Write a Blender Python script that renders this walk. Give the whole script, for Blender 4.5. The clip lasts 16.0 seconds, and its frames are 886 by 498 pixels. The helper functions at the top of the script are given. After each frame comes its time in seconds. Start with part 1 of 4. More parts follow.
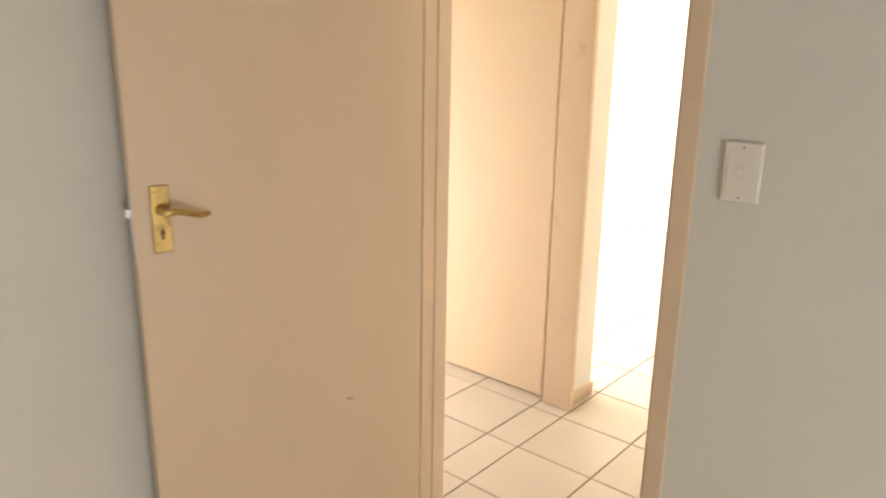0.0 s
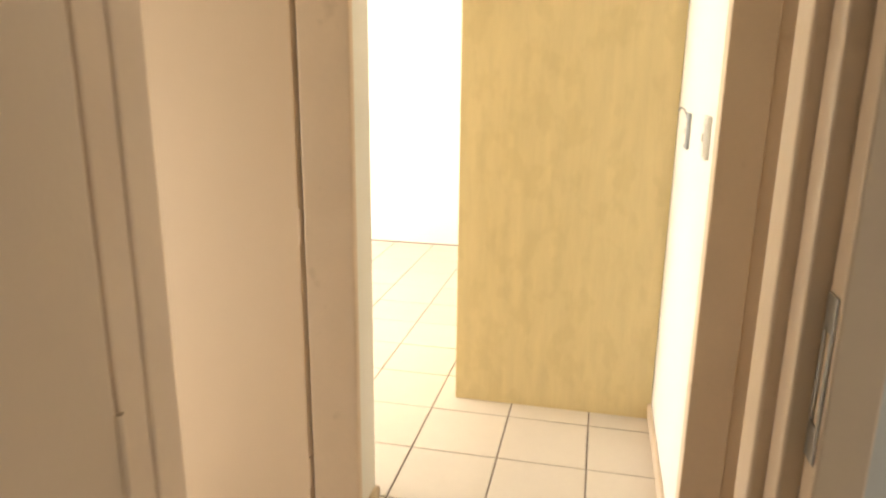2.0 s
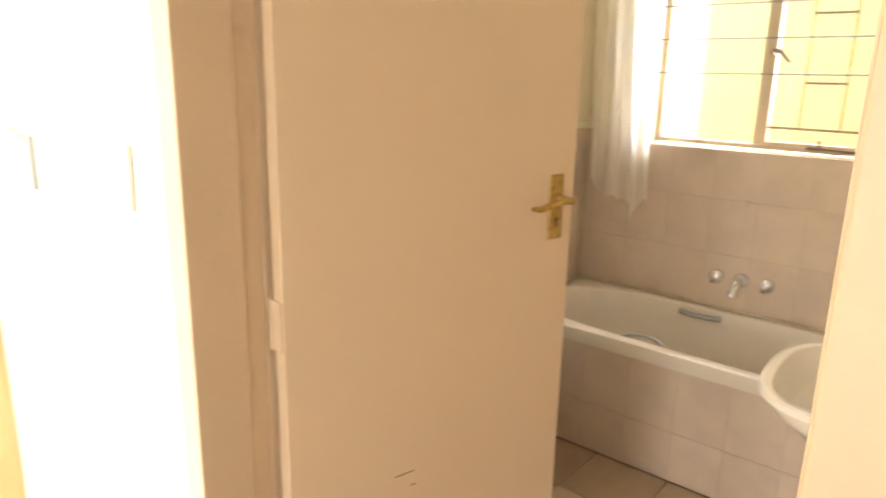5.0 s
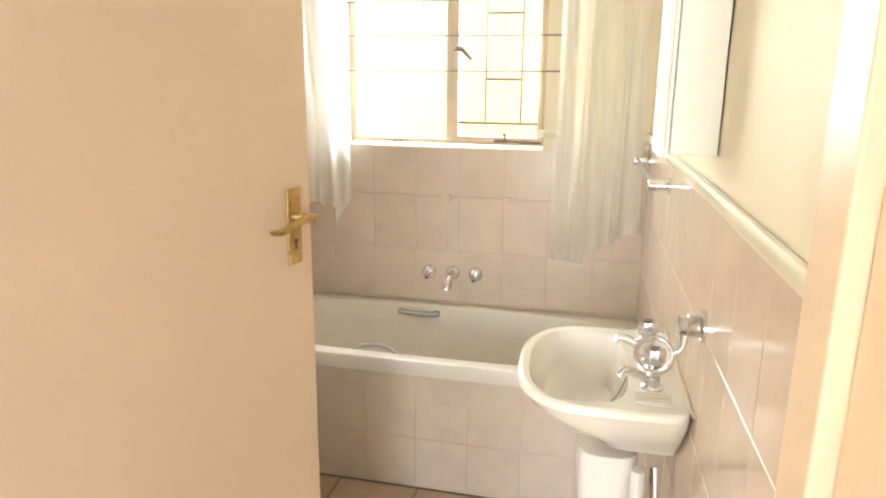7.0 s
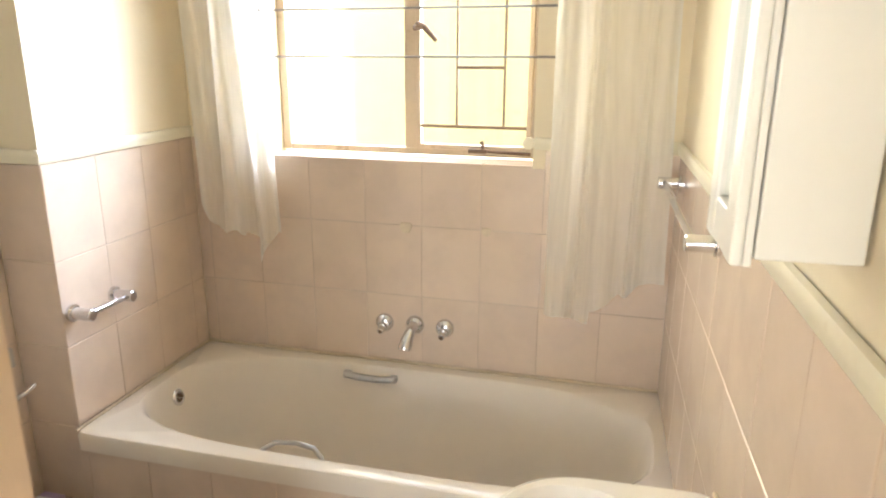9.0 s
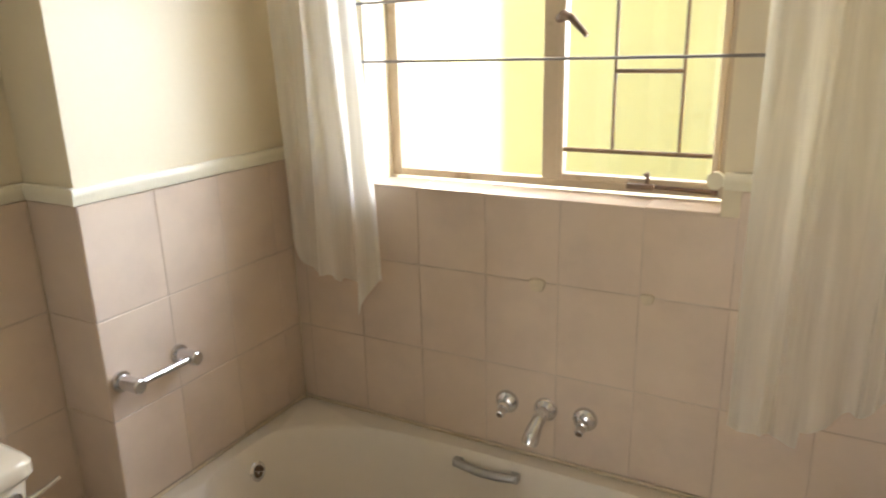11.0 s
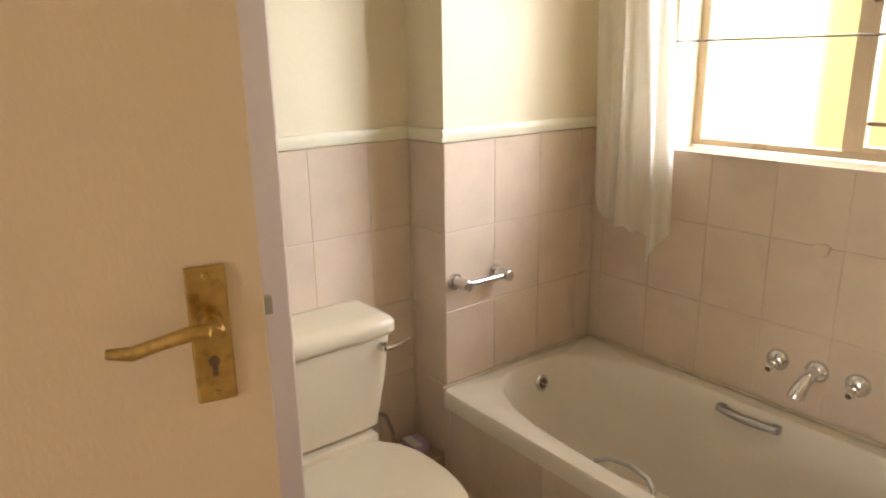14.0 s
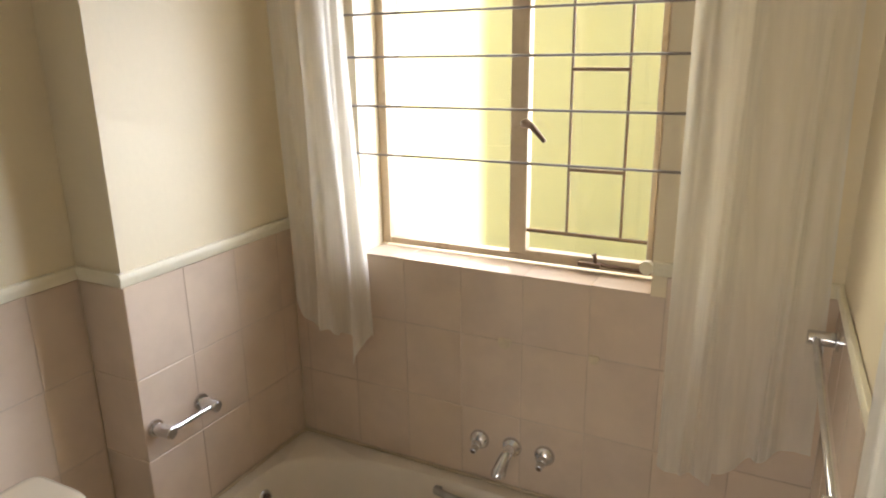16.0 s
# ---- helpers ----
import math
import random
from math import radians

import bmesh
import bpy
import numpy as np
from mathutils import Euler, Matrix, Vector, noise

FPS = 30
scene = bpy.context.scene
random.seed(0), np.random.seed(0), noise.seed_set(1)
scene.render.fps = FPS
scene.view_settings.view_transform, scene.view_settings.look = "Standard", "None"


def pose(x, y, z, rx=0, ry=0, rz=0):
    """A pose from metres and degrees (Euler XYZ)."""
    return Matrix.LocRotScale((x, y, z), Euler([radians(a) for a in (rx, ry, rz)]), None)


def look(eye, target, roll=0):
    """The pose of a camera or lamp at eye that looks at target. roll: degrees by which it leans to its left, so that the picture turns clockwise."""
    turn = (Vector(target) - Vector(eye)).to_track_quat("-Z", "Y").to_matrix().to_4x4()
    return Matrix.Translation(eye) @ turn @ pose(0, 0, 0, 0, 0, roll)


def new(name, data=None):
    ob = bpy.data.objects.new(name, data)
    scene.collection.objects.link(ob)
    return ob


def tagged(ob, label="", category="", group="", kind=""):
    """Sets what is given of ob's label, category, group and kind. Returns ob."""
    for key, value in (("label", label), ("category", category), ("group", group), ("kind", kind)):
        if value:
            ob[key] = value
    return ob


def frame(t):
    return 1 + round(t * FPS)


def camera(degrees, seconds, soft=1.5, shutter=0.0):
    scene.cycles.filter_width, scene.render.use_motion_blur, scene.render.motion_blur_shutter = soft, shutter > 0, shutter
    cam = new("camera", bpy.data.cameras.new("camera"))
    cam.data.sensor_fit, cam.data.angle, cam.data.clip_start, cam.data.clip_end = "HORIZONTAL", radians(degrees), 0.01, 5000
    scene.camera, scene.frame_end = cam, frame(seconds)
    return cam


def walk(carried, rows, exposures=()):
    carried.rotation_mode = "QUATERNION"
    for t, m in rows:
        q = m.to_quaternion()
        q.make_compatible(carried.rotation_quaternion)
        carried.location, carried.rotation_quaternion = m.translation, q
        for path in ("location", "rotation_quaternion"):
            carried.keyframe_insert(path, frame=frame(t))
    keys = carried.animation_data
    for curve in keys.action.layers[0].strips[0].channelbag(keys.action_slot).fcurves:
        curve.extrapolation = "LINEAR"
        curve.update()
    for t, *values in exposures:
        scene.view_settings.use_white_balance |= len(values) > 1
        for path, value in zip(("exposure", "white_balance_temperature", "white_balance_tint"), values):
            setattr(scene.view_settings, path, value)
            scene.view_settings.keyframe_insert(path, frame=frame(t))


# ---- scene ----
# ---- camera ----
cam = camera(65.3, 16.0, soft=2.0, shutter=0.4)
PATH = [
    (0, (3.243, -1.909, 1.518), (1.777, -3.175, 1.018), 0.98),
    (0.5, (3.056, -2.166, 1.505), (1.44, -3.233, 1.006), 0.53),
    (1, (2.852, -2.389, 1.513), (1.134, -3.276, 1.002), 0.33),
    (1.5, (2.66, -2.594, 1.508), (0.836, -3.23, 0.99), 0.8),
    (2, (2.435, -2.706, 1.466), (0.545, -3.126, 0.963), 0.65),
    (2.5, (2.252, -2.796, 1.498), (0.332, -2.984, 0.97), 0.51),
    (3, (2.156, -2.893, 1.486), (0.232, -2.695, 0.976), 0.96),
    (3.5, (2.012, -2.892, 1.481), (0.149, -2.38, 0.963), 0.45),
    (4, (1.902, -2.978, 1.494), (0.165, -2.127, 0.988), 0.3),
    (4.5, (1.771, -2.961, 1.472), (0.189, -1.839, 0.984), 0.75),
    (5, (1.628, -2.985, 1.49), (0.379, -1.506, 0.987), 1.21),
    (7.3, (1.389, -2.771, 1.478), (0.98, -0.875, 0.991), 0.05),
    (7.5, (1.394, -2.681, 1.481), (0.991, -0.784, 0.99), -0.35),
    (8, (1.407, -2.454, 1.49), (0.985, -0.562, 0.995), -0.66),
    (8.2, (1.41, -2.364, 1.496), (0.973, -0.481, 0.984), -0.3),
    (10.3, (1.32, -1.602, 1.555), (0.697, 0.21, 0.98), -1.4),
    (10.5, (1.309, -1.537, 1.567), (0.601, 0.235, 0.969), -1.9),
    (11, (1.3, -1.491, 1.532), (0.387, 0.197, 0.966), -1.3),
    (11.5, (1.34, -1.473, 1.513), (0.174, 0.049, 0.944), -1.6),
    (12, (1.37, -1.572, 1.484), (-0.105, -0.337, 0.936), -1.6),
    (12.5, (1.428, -1.656, 1.472), (-0.099, -0.483, 0.931), -1.1),
    (13, (1.471, -1.724, 1.469), (-0.062, -0.558, 0.931), -0.9),
    (13.5, (1.501, -1.743, 1.446), (-0.046, -0.592, 0.913), -1.0),
    (14, (1.495, -1.81, 1.468), (-0.025, -0.628, 0.928), -0.9),
    (14.5, (1.501, -1.83, 1.51), (0.126, -0.483, 0.966), -0.6),
    (15, (1.461, -1.808, 1.638), (0.378, -0.218, 1.094), -0.5),
    (15.5, (1.438, -1.744, 1.782), (0.488, -0.076, 1.221), -0.8),
    (16, (1.435, -1.702, 1.796), (0.554, 0.003, 1.231), -0.8),
]
EXPOSURES = [
    (0, 2.27, 6500, 18), (0.5, 1.8, 6600, 18), (1, 1.5, 6700, 16), (1.5, 1.4, 6600, 15), (2, 1.6, 6700, 15), (2.5, 1.5, 6500, 14), (3, 1.4, 6500, 14), (3.5, 1.45, 6500, 15), (4.2, 1.95, 6500, 14), (4.5, 2.05, 6500, 15), (5, 2.5, 6500, 14), (7.5, 2.93, 5400, 10), (8.2, 2.8, 5500, 11), (10.5, 2.3, 5900, 12), (11, 1.9, 5900, 11), (11.5, 1.6, 6000, 11), (12, 0.97, 6300, 13), (12.5, 1.0, 6050, 12), (13, 1.31, 6100, 12), (13.5, 1.65, 6300, 13), (14, 2.1, 6500, 14), (14.5, 2.3, 6700, 17), (15, 2.0, 6200, 13), (16, 1.54, 6100, 14)]
walk(cam, [(t, look(eye, target, roll)) for t, eye, target, roll in PATH], EXPOSURES)

# ---- world and light ----
world = bpy.data.worlds.new("sky")
scene.world = world
world.use_nodes = True
wn = world.node_tree.nodes
sky = wn.new("ShaderNodeTexSky")
sky.sky_type = "NISHITA"
sky.sun_disc = False
sky.sun_elevation = radians(44)
sky.sun_rotation = radians(205)
world.node_tree.links.new(sky.outputs[0], wn["Background"].inputs[0])
wn["Background"].inputs[1].default_value = 0.15


def lamp(name, kind, m, energy, color, size=None, size_y=None):
    data = bpy.data.lights.new(name, kind)
    data.energy, data.color = energy, color
    if kind == "AREA":
        data.shape, data.size, data.size_y = "RECTANGLE", size, size_y
    else:
        data.angle = size
    ob = new(name, data)
    ob.matrix_world = m
    return ob


lamp("sun", "SUN", look((0, 0, 10), (0.3, 0.65, 9.3)), 5.0, (1, 0.95, 0.85), radians(2.0))
lamp("bathroom_window_light", "AREA", look((0.712, 0.24, 1.7), (0.712, -1, 1.6)), 3.4, (1.0, 0.96, 0.92), 0.86, 0.95)
# Added lamp outside the window, slanted to throw bluish patches on the west walls
slant = lamp("bathroom_slant_fill", "AREA", look((0.95, 0.42, 1.8), (0.0, -0.6, 1.3)), 2.2, (0.84, 0.91, 1.0), 0.7, 0.8)
slant.data.spread = radians(70)
lamp("living_window_light", "AREA", look((-0.6, -6.9, 1.5), (-0.5, -4, 1.3)), 60, (1.0, 0.97, 0.9), 2.4, 1.6)
# Fill lamp at the unseen passage end, made up to brighten the lobby doors
lamp("passage_fill_light", "AREA", look((1.18, -5.7, 0.95), (1.1, -3, 0.6)), 6.5, (1.0, 0.93, 0.79), 0.75, 1.7)
lamp("bedroom_window_light", "AREA", look((3.7, 0.04, 0.7), (3.3, -3, 0.45)), 6.6, (0.97, 0.97, 0.97), 1.5, 1.2)

# ---- materials ----
def mat(name, base, rough=0.6, vary=0.06, scale=6.0, fine=90.0, bump=0.05, metal=0.0, per=0.0, stretch=(1, 1, 1), spots=None, coat=0.0):
    """A painted, glazed or metal surface: two scales of colour variation, fine relief, and a shift from piece to piece."""
    m = bpy.data.materials.new(name)
    m.use_nodes = True
    nt = m.node_tree
    n, l = nt.nodes, nt.links
    p = n["Principled BSDF"]
    p.inputs["Metallic"].default_value = metal
    p.inputs["Coat Weight"].default_value = coat
    p.inputs["Coat Roughness"].default_value = 0.12
    tc, mp = n.new("ShaderNodeTexCoord"), n.new("ShaderNodeMapping")
    mp.inputs["Scale"].default_value = stretch
    l.new(tc.outputs["Object"], mp.inputs["Vector"])
    big, small = n.new("ShaderNodeTexNoise"), n.new("ShaderNodeTexNoise")
    big.inputs["Scale"].default_value, big.inputs["Detail"].default_value = scale, 5
    small.inputs["Scale"].default_value, small.inputs["Detail"].default_value = fine, 3
    vec = mp.outputs["Vector"]
    if per:
        info, shift = n.new("ShaderNodeObjectInfo"), n.new("ShaderNodeVectorMath")
        mul = n.new("ShaderNodeMath")
        mul.operation = "MULTIPLY"
        mul.inputs[1].default_value = 37.0
        l.new(info.outputs["Random"], mul.inputs[0])
        l.new(vec, shift.inputs[0])
        l.new(mul.outputs[0], shift.inputs[1])
        vec = shift.outputs[0]
    l.new(vec, big.inputs["Vector"])
    l.new(vec, small.inputs["Vector"])
    mix = n.new("ShaderNodeMix")
    mix.data_type = "RGBA"
    dark = [c * (1 - 2.2 * vary) for c in base]
    light = [min(1, c * (1 + 1.3 * vary)) for c in base]
    ramp = n.new("ShaderNodeMapRange")
    ramp.inputs[1].default_value, ramp.inputs[2].default_value = 0.1, 0.9
    add = n.new("ShaderNodeMath")
    add.operation = "MULTIPLY_ADD"
    add.inputs[1].default_value = 0.3
    l.new(small.outputs[0], add.inputs[0])
    lower = n.new("ShaderNodeMath")
    lower.operation = "SUBTRACT"
    lower.inputs[1].default_value = 0.15
    l.new(big.outputs[0], lower.inputs[0])
    l.new(lower.outputs[0], add.inputs[2])
    l.new(add.outputs[0], ramp.inputs[0])
    l.new(ramp.outputs[0], mix.inputs[0])
    mix.inputs[6].default_value, mix.inputs[7].default_value = (*dark, 1), (*light, 1)
    colour = mix.outputs[2]
    if per:
        hsv = n.new("ShaderNodeHueSaturation")
        val = n.new("ShaderNodeMapRange")
        val.inputs[3].default_value, val.inputs[4].default_value = 1 - per, 1 + per
        l.new(info.outputs["Random"], val.inputs[0])
        l.new(val.outputs[0], hsv.inputs["Value"])
        l.new(colour, hsv.inputs["Color"])
        colour = hsv.outputs[0]
    if spots:
        sn, sr, sm = n.new("ShaderNodeTexNoise"), n.new("ShaderNodeMapRange"), n.new("ShaderNodeMix")
        sn.inputs["Scale"].default_value, sn.inputs["Detail"].default_value = spots[1], 2
        sm.data_type = "RGBA"
        if len(spots) > 4:
            own = n.new("ShaderNodeMapping")
            own.inputs["Scale"].default_value = spots[4]
            l.new(tc.outputs["Object"], own.inputs["Vector"])
            l.new(own.outputs[0], sn.inputs["Vector"])
        else:
            l.new(vec, sn.inputs["Vector"])
        l.new(sn.outputs[0], sr.inputs[0])
        sr.inputs[1].default_value, sr.inputs[2].default_value, sr.inputs[4].default_value = spots[2], spots[2] + 0.12, spots[3]
        l.new(sr.outputs[0], sm.inputs[0])
        l.new(colour, sm.inputs[6])
        sm.inputs[7].default_value = (*spots[0], 1)
        colour = sm.outputs[2]
    l.new(colour, p.inputs["Base Color"])
    rr = n.new("ShaderNodeMapRange")
    rr.inputs[3].default_value, rr.inputs[4].default_value = rough * 0.8, min(1, rough * 1.25)
    l.new(big.outputs[0], rr.inputs[0])
    l.new(rr.outputs[0], p.inputs["Roughness"])
    if bump:
        b = n.new("ShaderNodeBump")
        b.inputs["Strength"].default_value, b.inputs["Distance"].default_value = bump, 0.01
        l.new(small.outputs[0], b.inputs["Height"])
        l.new(b.outputs[0], p.inputs["Normal"])
    return m


PLASTER = mat("cream_plaster", (0.82, 0.72, 0.52), 0.55, 0.03, 2.5, 60, 0.045)
PLASTER_BED = mat("bedroom_plaster", (0.74, 0.72, 0.66), 0.5, 0.03, 2.5, 60, 0.06)
PLASTER_LIV = mat("living_plaster", (0.88, 0.85, 0.76), 0.6, 0.03, 2.0, 60, 0.1)
CEIL = mat("ceiling_paint", (0.82, 0.8, 0.74), 0.8, 0.03, 3, 50, 0.05)
TILE = mat("wall_tile_glaze", (0.7, 0.567, 0.445), 0.16, 0.05, 9, 45, 0.012, per=0.02, spots=((0.77, 0.63, 0.48), 5, 0.45, 0.35))
GROUT = mat("wall_grout", (0.62, 0.52, 0.42), 0.9, 0.12, 8, 120, 0.2, spots=((0.36, 0.25, 0.16), 3, 0.52, 0.6))
FLOOR_TILE = mat("floor_tile_glaze", (0.69, 0.61, 0.5), 0.42, 0.03, 5, 40, 0.0, per=0.03)
FLOOR_GROUT = mat("floor_grout", (0.22, 0.17, 0.13), 0.9, 0.2, 9, 90, 0.3)
BATH_FLOOR = mat("bathroom_floor_tile", (0.5, 0.36, 0.24), 0.3, 0.1, 7, 40, 0.02, per=0.06)
DOOR_PAINT = mat("door_paint", (0.77, 0.6, 0.42), 0.42, 0.025, 3, 220, 0.05, stretch=(1, 1, 0.35))
FRAME_PAINT = mat("frame_paint", (0.76, 0.59, 0.415), 0.38, 0.04, 4, 70, 0.05, spots=((0.5, 0.36, 0.22), 13, 0.68, 0.4))
TRIM = mat("dado_gloss_paint", (0.84, 0.78, 0.6), 0.3, 0.05, 5, 70, 0.05, spots=((0.5, 0.36, 0.18), 16, 0.66, 0.5))
SKIRT = mat("skirting_paint", (0.66, 0.52, 0.36), 0.45, 0.06, 5, 70, 0.05)
WOOD = mat("maple_melamine", (0.77, 0.62, 0.33), 0.4, 0.05, 5.0, 30, 0.02, stretch=(5, 5, 0.7), spots=((0.56, 0.43, 0.19), 10, 0.5, 0.2, (1, 1.2, 0.8)))
ENAMEL = mat("bath_enamel", (0.79, 0.715, 0.6), 0.12, 0.03, 3, 30, 0.0)
CERAMIC = mat("white_ceramic", (0.87, 0.81, 0.71), 0.09, 0.02, 3, 30, 0.0)
CREAM = mat("cream_ceramic", (0.76, 0.66, 0.5), 0.12, 0.03, 3, 30, 0.0)
CHROME = mat("chrome", (0.72, 0.72, 0.74), 0.1, 0.05, 20, 80, 0.0, metal=1.0)
BRASS = mat("brass", (0.56, 0.39, 0.14), 0.3, 0.2, 20, 80, 0.03, metal=1.0, spots=((0.2, 0.13, 0.05), 45, 0.56, 0.6))
STEEL = mat("galvanised_steel", (0.46, 0.45, 0.43), 0.35, 0.12, 30, 90, 0.03, metal=1.0)
ROD = mat("dark_rod", (0.3, 0.27, 0.24), 0.35, 0.1, 30, 90, 0.0, metal=0.8)
WIN = mat("window_paint", (0.62, 0.5, 0.34), 0.5, 0.08, 9, 80, 0.06, spots=((0.3, 0.19, 0.09), 14, 0.6, 0.6))
BAR = mat("brown_bar_paint", (0.24, 0.15, 0.07), 0.5, 0.15, 12, 80, 0.06)
RUST = mat("rusty_fitting", (0.2, 0.13, 0.08), 0.6, 0.25, 30, 90, 0.2, metal=0.4)
PLASTIC = mat("white_plastic", (0.83, 0.79, 0.7), 0.3, 0.02, 8, 60, 0.0)
GREY_PLASTIC = mat("grey_plastic", (0.42, 0.44, 0.45), 0.4, 0.03, 8, 60, 0.0)
SHOWER_FRAME = mat("shower_frame_paint", (0.78, 0.67, 0.64), 0.35, 0.04, 8, 60, 0.02, stretch=(1, 1, 0.2))
CABINET = mat("cabinet_paint", (0.86, 0.84, 0.77), 0.35, 0.02, 4, 60, 0.02)
YELLOW = mat("yellow_outdoor_plaster", (0.97, 0.88, 0.42), 0.8, 0.04, 1.5, 25, 0.2)
EARTH = mat("dry_ground", (0.4, 0.35, 0.25), 0.95, 0.2, 1.5, 20, 0.4)
SOAP = mat("printed_carton", (0.55, 0.4, 0.55), 0.5, 0.1, 20, 80, 0.0)
RED = mat("red_plastic", (0.7, 0.06, 0.04), 0.4, 0.05, 9, 50, 0.0)
# Invented bedroom floor colour, kept pale to bounce light up the door
BOUNCE_FLOOR = mat("beige_bounce_floor", (0.62, 0.52, 0.42), 0.95, 0.12, 6, 160, 0.4)
# Scratches, screws and caps; also discs that paint the darkness inside holes
MARK = mat("dark_scuff_and_hole_shade", (0.16, 0.1, 0.06), 0.8, 0.2, 40, 90, 0.0)
SEALANT = mat("old_sealant", (0.72, 0.6, 0.42), 0.5, 0.15, 12, 60, 0.1)


def sheer():
    m = bpy.data.materials.new("sheer_curtain")
    m.use_nodes = True
    n, l = m.node_tree.nodes, m.node_tree.links
    out = n["Material Output"]
    p = n["Principled BSDF"]
    p.inputs["Base Color"].default_value = (0.97, 0.93, 0.83, 1)
    p.inputs["Roughness"].default_value = 0.32
    p.inputs["Specular IOR Level"].default_value = 0.8
    p.inputs["Sheen Weight"].default_value = 0.3
    tr, tp, a, b = n.new("ShaderNodeBsdfTranslucent"), n.new("ShaderNodeBsdfTransparent"), n.new("ShaderNodeMixShader"), n.new("ShaderNodeMixShader")
    tr.inputs[0].default_value = (0.96, 0.93, 0.86, 1)
    weave, rng = n.new("ShaderNodeTexNoise"), n.new("ShaderNodeMapRange")
    weave.inputs["Scale"].default_value = 9
    rng.inputs[3].default_value, rng.inputs[4].default_value = 0.08, 0.26
    l.new(weave.outputs[0], rng.inputs[0])
    a.inputs[0].default_value = 0.58
    l.new(p.outputs[0], a.inputs[1])
    l.new(tr.outputs[0], a.inputs[2])
    l.new(rng.outputs[0], b.inputs[0])
    l.new(a.outputs[0], b.inputs[1])
    l.new(tp.outputs[0], b.inputs[2])
    l.new(b.outputs[0], out.inputs[0])
    return m


def glass(name, tint=(1, 1, 1), gloss=0.07, haze=0.0):
    """Thin clear pane: it lets the view through, mirrors a little, and may carry a film of soap."""
    m = bpy.data.materials.new(name)
    m.use_nodes = True
    n, l = m.node_tree.nodes, m.node_tree.links
    tp, gl, df, a, b = n.new("ShaderNodeBsdfTransparent"), n.new("ShaderNodeBsdfGlossy"), n.new("ShaderNodeBsdfDiffuse"), n.new("ShaderNodeMixShader"), n.new("ShaderNodeMixShader")
    tp.inputs[0].default_value = (*tint, 1)
    gl.inputs["Roughness"].default_value = 0.03
    df.inputs[0].default_value = (0.8, 0.78, 0.72, 1)
    a.inputs[0].default_value = gloss
    l.new(tp.outputs[0], a.inputs[1])
    l.new(gl.outputs[0], a.inputs[2])
    film, rng = n.new("ShaderNodeTexNoise"), n.new("ShaderNodeMapRange")
    film.inputs["Scale"].default_value = 4.0
    rng.inputs[3].default_value, rng.inputs[4].default_value = 0.0, haze * 2
    l.new(film.outputs[0], rng.inputs[0])
    l.new(rng.outputs[0], b.inputs[0])
    l.new(a.outputs[0], b.inputs[1])
    l.new(df.outputs[0], b.inputs[2])
    l.new(b.outputs[0], n["Material Output"].inputs[0])
    return m


SHEER = sheer()
GLASS = glass("window_glass")
SHOWER_GLASS = glass("shower_glass", (0.9, 0.92, 0.9), 0.08, 0.12)
MIRROR = mat("mirror_silver", (0.85, 0.88, 0.86), 0.02, 0.0, 5, 50, 0.0, metal=1.0)


# ---- mesh helpers ----
def quad_box(bm, x0, y0, z0, x1, y1, z1, bev=0.0):
    """Adds a box, with bevelled edges where bev is given."""
    g = bmesh.ops.create_cube(bm, size=1)
    for v in g["verts"]:
        v.co = ((x0 + x1) / 2 + v.co.x * (x1 - x0), (y0 + y1) / 2 + v.co.y * (y1 - y0), (z0 + z1) / 2 + v.co.z * (z1 - z0))
    if bev:
        es = list({e for v in g["verts"] for e in v.link_edges})
        bmesh.ops.bevel(bm, geom=es, offset=bev, segments=2, affect="EDGES", profile=0.5)
    return bm


def bx(x0, y0, z0, x1, y1, z1, bev=0.0):
    return quad_box(bmesh.new(), min(x0, x1), min(y0, y1), min(z0, z1), max(x0, x1), max(y0, y1), max(z0, z1), bev)


def boxes(rows, bev=0.0):
    bm = bmesh.new()
    for r in rows:
        quad_box(bm, *r, bev)
    return bm


def mesh_of(name, bm, material, smooth=False):
    me = bpy.data.meshes.new(name)
    bmesh.ops.recalc_face_normals(bm, faces=bm.faces)
    bm.to_mesh(me)
    bm.free()
    me.materials.append(material)
    if smooth:
        me.polygons.foreach_set("use_smooth", [True] * len(me.polygons))
        me.set_sharp_from_angle(angle=radians(38))
    return me


def part(name, bm, material, parent=None, label="", smooth=False):
    ob = new(name, mesh_of(name, bm, material, smooth))
    if parent:
        ob.parent = parent
        ob.matrix_parent_inverse = parent.matrix_basis.inverted()
    return tagged(ob, label)


def thing(name, at, label, category, group=""):
    ob = new(name)
    ob.empty_display_size = 0.1
    ob.matrix_basis = at if isinstance(at, Matrix) else Matrix.Translation(at)
    return tagged(ob, label, category, group)


def local(name, bm, material, parent, label="", smooth=False):
    """A part whose mesh is given in the frame of its thing."""
    ob = new(name, mesh_of(name, bm, material, smooth))
    ob.parent = parent
    return tagged(ob, label)


def setting(name, bm, material, label="", smooth=False):
    return tagged(part(name, bm, material, None, label, smooth), kind="structure")


